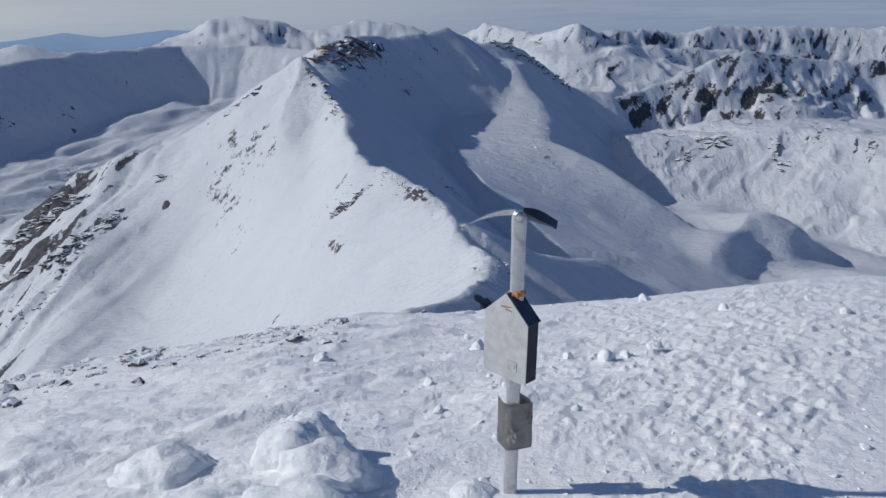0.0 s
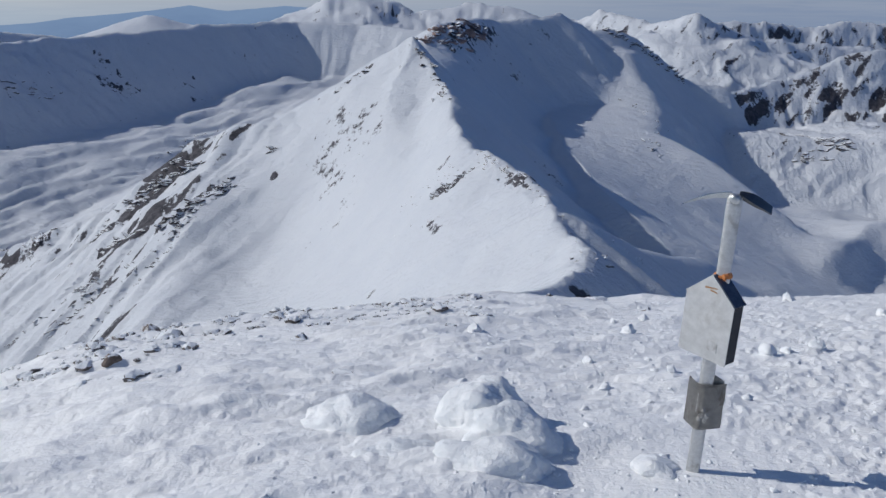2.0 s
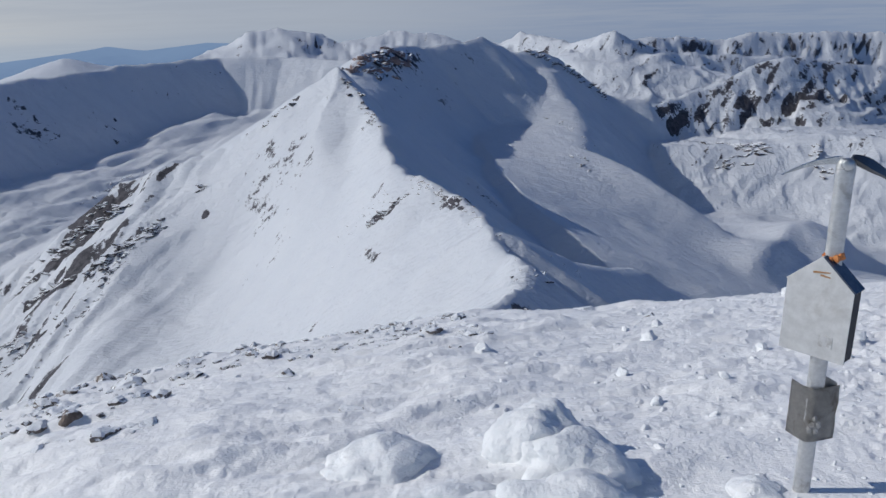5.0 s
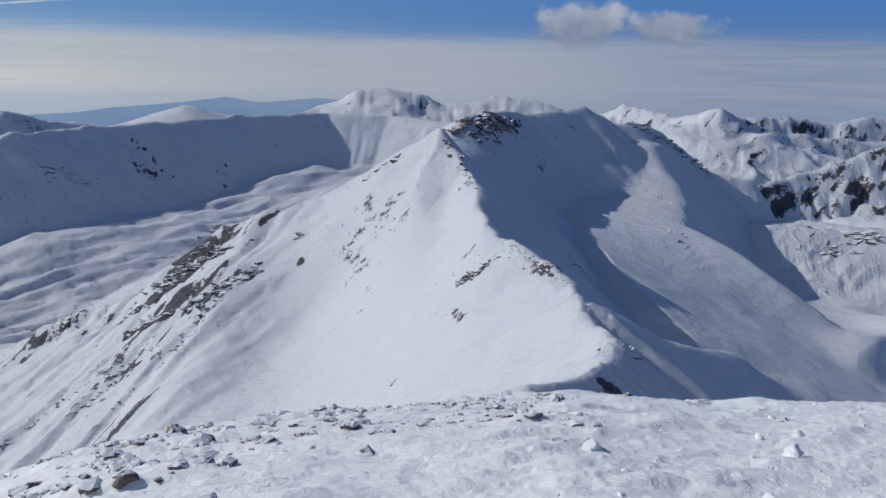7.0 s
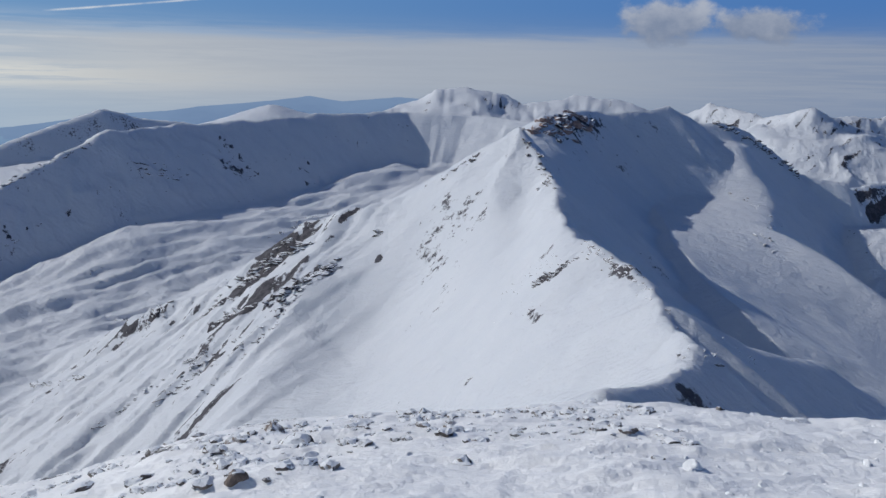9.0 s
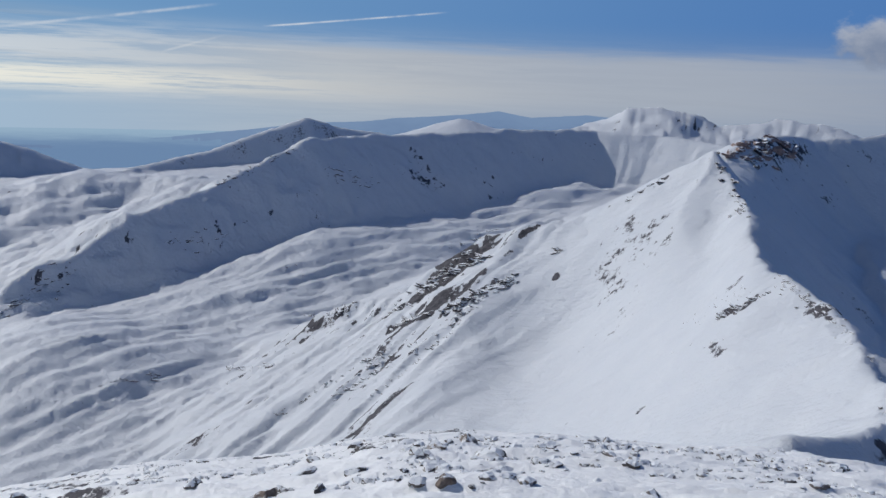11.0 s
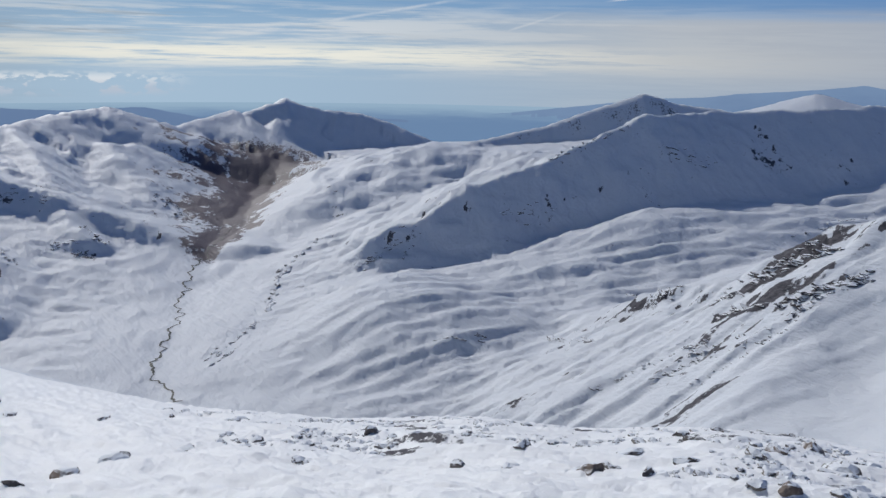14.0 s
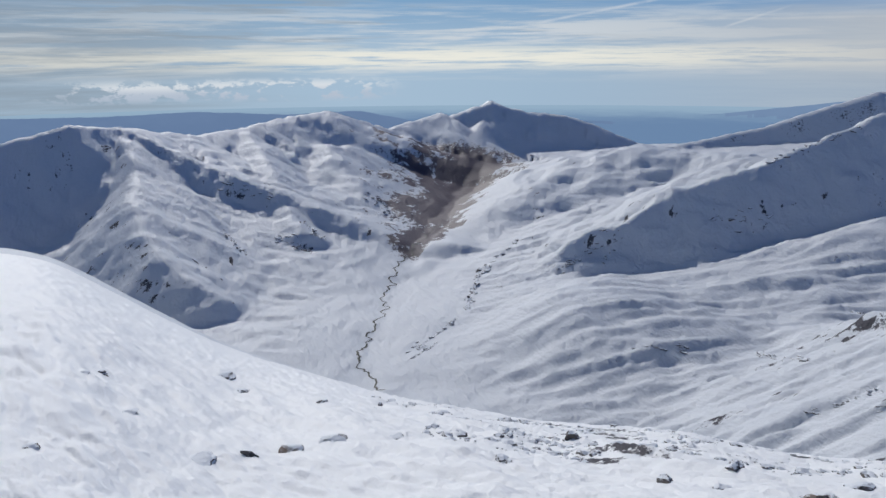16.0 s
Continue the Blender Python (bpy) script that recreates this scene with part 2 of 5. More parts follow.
def ridge(x, y, crest, left, right, reach=(900.0, 900.0), round_=3.0, ribs=0.0, rib_len=45.0, seed=0, jag=0.0, nearest=False, slant=0.0):
    """Height of a ridge over a crest line, with a slope for the flank to the left and to the right of its direction."""
    best = np.full(x.shape, -1e9)
    run = 0.0
    # no need to look where its flanks have sunk under every valley
    size, top = 0.0, max(p[2] for p in crest) + 440.0
    for slope, span in ((left, reach[0]), (right, reach[1])):
        part_way = top / (slope * span)
        size = max(size, -span * math.log(1 - part_way) if part_way < 0.9 else 1300.0)
    size = min(size, 1300.0)
    close = (x > min(p[0] for p in crest) - size) & (x < max(p[0] for p in crest) + size) & (y > min(p[1] for p in crest) - size) & (y < max(p[1] for p in crest) + size)
    if not close.any():
        return best
    if not close.all():
        best[close] = ridge(x[close], y[close], crest, left, right, reach, round_, ribs, rib_len, seed, jag, nearest, slant)
        return best
    place, fall, span_to = np.zeros(x.shape), np.zeros(x.shape), np.full(x.shape, 1e9)
    wobble = 0.25 * fbm(x / 60, y / 60, 2, seed + 5) * rib_len if ribs else 0.0
    for p, q in zip(crest[:-1], crest[1:]):
        ex, ey = q[0] - p[0], q[1] - p[1]
        length = math.hypot(ex, ey)
        t = ((x - p[0]) * ex + (y - p[1]) * ey) / length**2
        over = np.maximum(-t, 0) * (p is crest[0]) + np.maximum(t - 1, 0) * (q is crest[-1])
        t = np.clip(t, 0, 1)
        dx, dy = x - p[0] - t * ex, y - p[1] - t * ey
        dist = np.hypot(dx, dy)
        side = (ex * (y - p[1]) - ey * (x - p[0])) / length
        w = step(side / (np.abs(dist) + 1e-6), -0.5, 0.5)
        slope, span = right + (left - right) * w, reach[1] + (reach[0] - reach[1]) * w
        far = np.sqrt(dist**2 + round_**2) - round_
        drop = slope * span * (1 - np.exp(-far / span)) + 0.7 * over * length
        if ribs:
            s = (run + t * length + wobble) / rib_len
            top = p[2] + t * (q[2] - p[2]) - drop
            won = dist < span_to if nearest else top > best
            place[won], fall[won] = s[won], far[won]
        top = p[2] + t * (q[2] - p[2]) - drop
        if nearest:
            best = np.where(dist < span_to, top, best)
            span_to = np.minimum(span_to, dist)
        else:
            best = np.maximum(best, top)
        run += length
    if ribs:
        s1 = place + slant * fall / rib_len + (2.0 * fbm(x / (2.4 * rib_len), y / (2.4 * rib_len), 3, seed + 5) if slant else 0.0)
        r = np.abs(2 * value_noise(s1, fall / 260.0 + 3.0, seed) - 1) * 0.5 + np.abs(2 * value_noise(s1 * 2.7, fall / 110.0, seed + 3) - 1) * 0.33
        r = r + np.abs(2 * value_noise(s1 * 6.1, fall / 45.0, seed + 9) - 1) * 0.17
        best = best - ribs * (r - 0.25) * step(fall, -20.0 if slant else 2.0, 50.0 + (0.6 if slant else 2.2) * ribs) * (1 - 0.7 * step(fall, 240.0, 520.0))
    if jag:
        best = best + jag * (fbm(place * 0.8, place * 0 + seed, 4, seed + 7) - 0.05) * (1 - step(fall, 0.0, 90.0))
    return best


# slope of the line of sight over the edge of the summit, by azimuth
EDGE = [(-180, 0.10), (-90, 0.20), (-45, 0.27), (-30, 0.322), (-21, 0.366), (-15, 0.388), (-7, 0.413), (0, 0.415), (7, 0.426), (14, 0.443), (21, 0.444), (32, 0.455), (42, 0.482),
        (50, 0.473), (60, 0.478), (66, 0.46), (72, 0.441), (80, 0.386), (84, 0.352), (87, 0.312), (90.6, 0.268), (93.8, 0.22), (97, 0.208), (110, 0.16), (150, 0.10), (180, 0.10)]


TABLE_AZ = np.arange(-180.0, 180.5, 0.5)


def table(angles, values, width):
    """A value by azimuth, rounded off at its knots."""
    raw = np.interp(TABLE_AZ, angles, values)
    k = int(width / 0.5)
    pad = np.concatenate([raw[-k:], raw, raw[:k]])
    return np.convolve(np.convolve(pad, np.ones(k) / k, "same"), np.ones(k) / k, "same")[k:-k]


EDGE_TABLE = table([e[0] for e in EDGE], [e[1] for e in EDGE], 4)
REACH_TABLE = table([-180, -60, -20, 0, 60, 74, 84, 95, 180], [14, 14, 4.2, 3.2, 3.2, 4.0, 10.0, 18.0, 18.0], 12)
BEYOND_TABLE = table([-180, -60, -25, 0, 60, 72, 80, 90, 100, 180], [30, 30, 16, 12, 13, 16, 40, 200, 400, 400], 10)


def summit(x, y):
    """The dome on which the camera stands and its flanks."""
    dx, dy = x + 0.6, y - 0.1
    d = np.hypot(dx, dy)
    az = np.degrees(np.arctan2(-dx, dy))
    s = np.interp(az, TABLE_AZ, EDGE_TABLE)
    reach = np.interp(az, TABLE_AZ, REACH_TABLE)
    flare = s * d + 1.62 * np.exp(-d / reach)
    touch = 3.24 / s
    dome = np.where(d < touch, 1.62 + (s * s / 6.48) * d * d, s * d)
    west = step(az, 30, 65) * (1 - step(az, 150, 180))
    drop = dome + (flare - dome) * west
    beyond = np.interp(az, TABLE_AZ, BEYOND_TABLE)
    out = np.maximum(d - beyond, 0)
    drop = drop + 0.05 * out * (1 - np.exp(-out / 25.0))
    return EYE_Z - drop, d, az


def floor_level(x, y):
    left = -350 + 0.06 * (y - 350) + 0.06 * np.minimum(x + 1000, 0)
    right = -268 - 0.18 * (x - 200)
    w = step(x, -150, 150)
    base = left + (right - left) * w
    far = step(np.hypot(x, y), 2500, 3600)
    return np.maximum(base * (1 - far) - 312 * far, -420)


# crest lines, each from the near end to the far end
ARETE = [at(3.5, -21.6, 205), at(0.5, -21.4, 228), at(-1.9, -20.2, 252), at(-3.0, -18.3, 282), at(-2.3, -17.3, 302), at(-1.0, -15.4, 342), at(0.4, -13.9, 385),
         at(2.9, -12.4, 432), at(5.5, -11.0, 482), at(6.8, -8.8, 560), at(7.7, -6.4, 640), at(10.2, -3.45, 720)]
PYRAMID_SPUR = [at(10.2, -3.45, 720), at(13.0, -4.9, 728), at(16.8, -6.6, 745), at(21.2, -8.2, 765), at(23.4, -8.9, 778), at(25.4, -10.1, 788), at(29.2, -13.0, 800), at(33.0, -16.5, 820), at(36.8, -19.6, 850)]
MAIN_CREST = [at(10.2, -3.45, 720), at(9.2, -3.7, 830), at(8.0, -2.65, 1010), at(5.4, -2.3, 1130), at(4.2, -2.45, 1180), at(1.0, -2.0, 1250), at(-0.2, -1.65, 1290), at(-1.4, -2.35, 1320),
              at(-2.2, -2.9, 1350), at(-3.7, -2.75, 1380), at(-5.3, -3.2, 1420), at(-6.9, -4.3, 1450), at(-8.7, -5.8, 1470), at(-11.9, -6.4, 1500)]
SHADE_SPUR = [at(-1.6, -15.4, 338), at(-6.0, -17.5, 440), at(-11.1, -18.1, 560), at(-17.0, -20.8, 720)]
CIRQUE = [at(60.5, -16.6, 1170), at(58.6, -15.9, 1190), at(55.1, -13.2, 1230), at(54.6, -12.3, 1245), at(49.6, -8.9, 1340), at(44.0, -7.0, 1450), at(41.3, -5.6, 1520), at(38.3, -3.9, 1620),
          at(32.0, -3.45, 1850), at(24.0, -2.75, 2150), at(18.0, -2.5, 2350), at(13.5, -2.6, 2330), at(8.5, -3.1, 2220)]
HUMP = [at(64.5, -9.6, 1750), at(59.8, -7.9, 1800), at(55.7, -6.9, 1850), at(52.9, -6.15, 1900), at(49.2, -6.6, 1870), at(45.4, -6.95, 1790)]
WEST_RANGE = [at(89.0, -4.6, 1800), at(86.5, -5.1, 1900), at(84.2, -5.3, 2000), at(81.0, -4.9, 2100), at(78.2, -4.25, 2200), at(75.2, -3.9, 2280), at(71.0, -5.2, 2400), at(67.1, -4.1, 2550)]
WEST_END = [at(66.5, -4.3, 2560), at(63.5, -3.3, 2600), at(61.0, -4.1, 2630), at(58.3, -4.2, 2660), at(55.9, -5.1, 2680), at(53.1, -6.1, 2700), at(50.5, -7.2, 2720)]
WEST_PEAK = [at(118, -5.0, 1600), at(106, -5.0, 1650), at(97, -5.5, 1700), at(91.9, -4.3, 1750), at(89.0, -4.6, 1800)]
WEST_SPURS = [[at(89.0, -4.6, 1800), at(88.3, -7.6, 1600), at(88.8, -9.8, 1400), at(87.6, -13.4, 1230), at(84.0, -16.6, 1120)], 
              [at(75.2, -3.9, 2280), at(74.2, -6.8, 1950), at(72.6, -10.4, 1700)], [at(63.5, -3.3, 2680), at(64.6, -5.8, 2420), at(65.6, -8.6, 2180)], [at(81.0, -4.9, 2100), at(79.4, -8.0, 1750), at(77.6, -12.5, 1420)]]
EAST_CREST = [at(-11.4, -6.9, 1500), at(-15.0, -5.7, 1640), at(-18.4, -4.0, 1740), at(-20.5, -3.4, 1800), at(-22.2, -3.6, 1870), at(-24.6, -3.9, 1970), at(-28.7, -4.1, 2140), at(-36, -4.0, 2480), at(-46, -4.0, 2900)]
EAST_LEDGE = [at(-12.7, -9.4, 1340), at(-16.6, -9.2, 1370), at(-20.3, -9.0, 1390), at(-23.7, -8.2, 1420), at(-29.4, -8.6, 1400), at(-38, -9.0, 1350)]
FAR_NORTH = [at(24, -3.2, 3150), at(20.5, -2.6, 3200), at(17.0, -1.75, 3250), at(15.5, -0.95, 3280), at(13.2, -0.7, 3300), at(11.4, -1.15, 3300), at(9.8, -1.75, 3300), at(7.0, -1.2, 3300), at(5.0, -1.4, 3320), at(2.6, -1.55, 3320), at(0.5, -2.3, 3320)]
FAR_EAST = [at(0, -2.3, 3050), at(-1.6, -2.1, 3000), at(-3.1, -1.6, 2950), at(-6.4, -2.35, 2800), at(-9.4, -1.7, 2650), at(-11.4, -2.4, 2740), at(-13.2, -3.0, 2850), at(-15, -3.2, 2960), at(-20, -3.3, 3250)]
FAR_EAST_BACK = [at(-7, -2.5, 3050), at(-9.5, -2.3, 3150), at(-11.4, -2.1, 3260), at(-13.9, -2.15, 3420), at(-16.5, -1.95, 3620), at(-19.3, -1.9, 3850), at(-25, -2.0, 4250), at(-33, -1.9, 4600), at(-46, -2.0, 4800)]
MID_HILL = [at(33.0, -3.7, 2950), at(30.5, -3.3, 2950), at(28.8, -2.5, 2960), at(27.4, -2.1, 2970), at(25.8, -2.6, 2980), at(22, -3.2, 3000)]
DOME_HILL = [at(54, -6.9, 2480), at(49, -5.9, 2560), at(45, -4.9, 2640), at(41.0, -3.4, 2720), at(38.5, -2.45, 2780), at(36.0, -3.1, 2850), at(33.0, -3.4, 2920), at(28, -3.5, 3020)]
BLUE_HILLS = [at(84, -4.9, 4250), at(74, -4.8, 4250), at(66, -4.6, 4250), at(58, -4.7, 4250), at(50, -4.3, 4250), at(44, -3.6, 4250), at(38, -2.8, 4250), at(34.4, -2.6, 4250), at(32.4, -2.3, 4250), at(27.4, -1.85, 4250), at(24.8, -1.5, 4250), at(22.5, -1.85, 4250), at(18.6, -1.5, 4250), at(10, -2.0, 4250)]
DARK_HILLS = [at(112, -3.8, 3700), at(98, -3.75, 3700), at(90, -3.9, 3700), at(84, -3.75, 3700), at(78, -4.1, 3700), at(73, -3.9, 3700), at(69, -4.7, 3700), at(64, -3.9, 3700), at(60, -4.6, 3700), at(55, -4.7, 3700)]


STREAM_LINE = [at(71.0, -24, 700), at(73.6, -22, 850), at(72.4, -20, 980), at(70.8, -16, 1210), at(69.4, -14, 1400), at(67.6, -12, 1650), at(65.8, -10, 2000), at(63.9, -8.6, 2350)]


def banks(x, y):
    """Distance from the stream, its side, and the way along it."""
    bank, across, along, run = np.full(x.shape, 1e9), np.zeros(x.shape), np.zeros(x.shape), 0.0
    for p, q in zip(STREAM_LINE[:-1], STREAM_LINE[1:]):
        ex, ey = q[0] - p[0], q[1] - p[1]
        length = math.hypot(ex, ey)
        t = np.clip(((x - p[0]) * ex + (y - p[1]) * ey) / length**2, 0, 1)
        gap = np.hypot(x - p[0] - t * ex, y - p[1] - t * ey)
        won = gap < bank
        across = np.where(won, (ex * (y - p[1]) - ey * (x - p[0])) / length, across)
        along = np.where(won, run + t * length, along)
        bank = np.minimum(bank, gap)
        run += length
    return bank, across, along


def east_bench(x, y):
    """Gently tilted shoulder under the main peak: it breaks off to the east in its upper half and runs out into the basin below."""
    line = [560, 600, 650, 740, 850, 1000, 1150, 1220, 1300, 1420]
    mid = np.interp(y, line, [126, 108, 70, 44, 18, 0, 8, 20, 40, 120])
    top = np.interp(y, line, [-232, -208, -180, -172, -163, -155, -150, -126, -90, -94])
    u = x - mid
    low = step(-y, -1000, -760)
    edge = np.interp(y, [700, 900, 1000, 1150, 1230, 1300, 1420], [420, 210, 138, 148, 122, 86, 30]) + 14 * fbm(x / 50, y / 50, 3, 231)
    out = np.logaddexp(0, (u - edge) / 6.0) * 6.0
    return top - (0.10 + 0.31 * low) * np.maximum(u, 0) - 0.5 * np.maximum(-u, 0) - 0.95 * out - 0.8 * np.maximum(560 - y, 0) - 0.5 * np.maximum(y - 1420, 0)


def terrain(x, y, split=False):
    """Height, kind of land and how much rock and turf shows, at points of the plan."""
    own, d, az = summit(x, y)
    wx, wy = x + 14 * fbm(x / 70, y / 70, 3, 91), y + 14 * fbm(x / 70, y / 70, 3, 77)
    away = step(d, 150, 320)
    wx, wy = x + (wx - x) * away, y + (wy - y) * away
    flat = floor_level(x, y)
    # drifts and low steps of the valley floor
    along, across = x * 0.80 - y * 0.60, x * 0.60 + y * 0.80
    nose = np.exp(-(((x + 850) / 170) ** 2) - ((y - 560) / 130) ** 2)
    down, over = y * 0.95 + x * 0.30, x * 0.95 - y * 0.30
    hummock = fbm(down / 330, over / 110, 3, 31)
    steps = np.abs(fbm(down / 240, over / 48, 3, 37))
    east = step(x, 0, 220)
    shelf = np.exp(-(((x + 815) / 150) ** 2) - ((y - 1130) / 230) ** 2)
    relief = 52 * hummock + 32 * (0.14 - steps) + 46 * nose + 40 * shelf
    # calm ground along the stream, rising gently beyond it
    bank, across_, course = banks(x, y)
    calm = step(bank, 25, 260)
    relief = relief * 0.8 * calm * np.where(across_ > 0, 0.25, 1.0) + np.where(across_ > 0, 0.10, 0.05) * np.minimum(bank, 500) - 14
    relief = relief + east * (55 * fbm(x / 240, y / 240, 3, 41) - 0.9 * relief)
    for haz, hd, tall, wide, deep in ((-20.4, 900, 30, 25, 100), (-24.4, 1010, 30, 25, 70), (-10.4, 1050, 26, 22, 40), (-31.5, 880, 30, 26, 80)):
        hx, hy, hz = at(haz, 0, hd)
        gx, gy = x - hx + 16 * fbm(x / 60, y / 60, 2, 301), y - hy + 16 * fbm(x / 60, y / 60, 2, 303)
        lee_u, lee_v = 0.8 * gx - 0.6 * gy, 0.6 * gx + 0.8 * gy
        relief = relief + tall * np.exp(-((lee_u / np.where(lee_u > 0, wide, 3.4 * wide)) ** 2) - (lee_v / deep) ** 2)
    flat = flat + relief * (1 - step(np.hypot(x, y), 2300, 2900))
    parts = [
        ("summit", own),
        ("valley", flat),
        ("pyramid", smax(ridge(wx, wy, ARETE, 0.72, 0.95, (4000, 1500), 2.0), ridge(wx, wy, PYRAMID_SPUR, 0.50, 0.9, (4000, 3000), 5.0, nearest=True), np.minimum(4 + 0.26 * np.hypot(x + 127, y - 709), 55))),
        ("shade_spur", ridge(wx, wy, SHADE_SPUR, 0.75, 0.75, (1500, 1500), 9.0)),
        ("main_peak", ridge(wx, wy, MAIN_CREST, 0.62, 0.92, (1500, 1500), 3.0, 10.0, 60.0, 7)),
        ("east_spur", east_bench(wx, wy)),
        ("cirque", ridge(wx, wy, CIRQUE, 0.50, 0.90, (900, 1600), 4.0, 10.0, 46.0, 11, 9.0)),
        ("hump", ridge(wx, wy, HUMP, 0.30, 0.48, (900, 2000), 60.0)),
        ("west_range", np.maximum.reduce([ridge(wx, wy, WEST_RANGE, 0.50, 0.42, (900, 750), 8.0, 34.0, 80.0, 13)] + [ridge(wx, wy, WEST_END, 0.5, 0.80, (900, 1800), 6.0, 34.0, 120.0, 85, slant=0.5), ridge(wx, wy, WEST_PEAK, 0.6, 0.85, (1500, 1500), 6.0, 10.0, 70.0, 81)] + [ridge(wx, wy, c, 0.55, 0.9 if c is WEST_SPURS[0] else 0.55, (900, 900), 14.0, 16.0, 60.0, 83) for c in WEST_SPURS])),
        ("east_crag", np.maximum(ridge(wx, wy, EAST_CREST, 0.6, 0.86, (700, 420), 4.0, 62.0, 105.0, 19, 22.0, slant=0.75), ridge(wx, wy, EAST_LEDGE, 0.12, 0.56, (900, 900), 14.0, 16.0, 70.0, 23, slant=0.6))),
        ("far_north", ridge(wx, wy, FAR_NORTH, 0.45, 0.5, (900, 900), 16.0, 24.0, 110.0, 29, 16.0, slant=0.8)),
        ("far_east", ridge(wx, wy, FAR_EAST, 0.5, 0.7, (900, 520), 8.0, 44.0, 120.0, 43, 26.0, slant=0.4)),
        ("far_east_back", ridge(wx, wy, FAR_EAST_BACK, 0.5, 0.8, (900, 600), 8.0, 60.0, 190.0, 47, 9.0, slant=0.9)),
        ("mid_hill", ridge(wx, wy, MID_HILL, 0.4, 0.4, (900, 500), 25.0)),
        ("dome_hill", ridge(wx, wy, DOME_HILL, 0.85, 1.0, (900, 1500), 7.0, 10.0, 120.0, 53)),
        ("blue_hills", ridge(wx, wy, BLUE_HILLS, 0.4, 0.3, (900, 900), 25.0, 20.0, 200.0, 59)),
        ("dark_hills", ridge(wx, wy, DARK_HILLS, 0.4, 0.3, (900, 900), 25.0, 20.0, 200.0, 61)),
    ]
    # the valley of the stream cut into the slopes on both sides
    cut = -353 + np.where(across_ > 0, 0.40, 0.46) * np.maximum(bank - 15 - 30 * fbm(course / 90, course * 0, 2, 71), 0) * (1 + 0.5 * fbm(x / 130, y / 130, 2, 73)) + 0.45 * np.maximum(d - 2120, 0) + 400 * (1 - step(d, 640, 760))
    parts = [(key, -smax(-v, -cut, 30.0) if key in ("valley", "cirque", "hump", "west_range", "main_peak") else v) for key, v in parts]
    near_part = step(d, 2100, 2600)
    rugged = patch(near_part, lambda x, y: 70 * (0.11 - np.abs(fbm(x / 330, y / 520, 5, 61, 0.55))), x, y) + patch((1 - near_part) * step(d, 1250, 1420), lambda x, y: 14 * (0.11 - np.abs(fbm(x / 95, y / 150, 4, 67, 0.55))), x, y)
    parts = [(key, v + rugged if key in ("far_east", "far_east_back", "east_crag") else v + patch(near_part, lambda x, y: 75 * (0.1 - np.abs(fbm(x / 190, y / 120, 4, 69, 0.55))), x, y) if key == "far_north" else v) for key, v in parts]
    names = [p[0] for p in parts]
    stack = np.stack([p[1] for p in parts])
    kind = np.argmax(stack, axis=0)
    h = stack[0]
    for layer in stack[1:]:
        h = smax(h, layer, 7.0) if layer is not stack[1] else smax(h, layer, 18.0)
    h = np.where(d < 60, own, h)
    # slanting rock steps on the pyramid's flank
    flank = step(-x, 190, 330) * (1 - step(-x, 480, 640)) * step(y, 560, 640) * (1 - step(y, 730, 790))
    extra = patch(flank, lambda x, y: 9.0 * fbm((x + 0.25 * y) / 75, (y - 0.25 * x) / 16.0, 3, 211), x, y)
    # ribs of rock and drift running down the pyramid's rocky side
    side = step(-x, 215, 300) * (1 - step(-x, 560, 700)) * step(y, 330, 420) * (1 - step(y, 735, 785))
    extra = extra + patch(side, lambda a, b: 20.0 * (0.10 - np.abs(fbm(a / 170, b / 24, 3, 215, 0.55))) + 4.0 * fbm(a / 60, b / 8, 3, 217), 0.42 * x + 0.91 * y, 0.91 * x - 0.42 * y)
    # old snow slides and wind scours, drawn down the pyramid's slope
    lee = step(h, -330, -60) * step(-x, -20, 60) * (1 - step(-x, 500, 700)) * step(y, 200, 300)
    bowl_u, bowl_v = (x + 196) * 0.94 + (y - 545) * 0.34, (y - 545) * 0.94 - (x + 196) * 0.34
    extra = extra - 52.0 * np.exp(-((bowl_u / 78) ** 2) - (bowl_v / 185) ** 2)
    extra = extra + patch(lee, lambda x, y: 8.0 * fbm(x / 170, y / 130, 2, 221) + 3.5 * fbm((x * 0.6 + y * 0.8) / 90, (y * 0.6 - x * 0.8) / 26, 3, 223), x, y)
    # relief at the scale of gullies and drifts
    rough = step(d, 60, 300) * (1 - step(d, 3500, 4200)) * (1 - 0.65 * step(x, -40, 20) * (1 - step(x, 260, 330)) * (1 - step(y, 1150, 1300)))
    slopes = step(bank, 60, 160) * step(-x, 850, 1000) * (1 - step(d, 2500, 2900))
    extra = extra + patch(slopes, lambda x, y, c, b: 19.0 * (0.09 - np.abs(fbm(c / 40, b / 170, 4, 241, 0.58))) + 4.0 * fbm(x / 36, y / 26, 4, 243, 0.6), x, y, course, bank)
    extra = extra + rough * (6.0 * fbm(x / 60, y / 60, 4, 5) + 2.6 * fbm(along / 60, across / 20, 3, 15) + 4.5 * np.minimum(np.abs(fbm(x / 75 + 3, y / 55, 4, 25, 0.6)) - 0.1, 0.12) * step(d, 500, 900))
    # low terraces and drift lines drawn along the valley
    wide = step(-x, 260, 420) * step(y, 300, 420) * (1 - step(d, 1700, 2000)) * step(bank, 60, 240)
    extra = extra + patch(wide, lambda a, b, c: 16.0 * step(fbm(a / 210, b / 80, 2, 49), -0.12, 0.16) * (0.10 - np.abs(fbm(a / 120 + 1.2 * c, b / 26 + 2.0 * c, 3, 39, 0.55))) + 5.0 * fbm(a / 40, b / 9.0 + 2.0 * c, 3, 45), down, over, hummock)
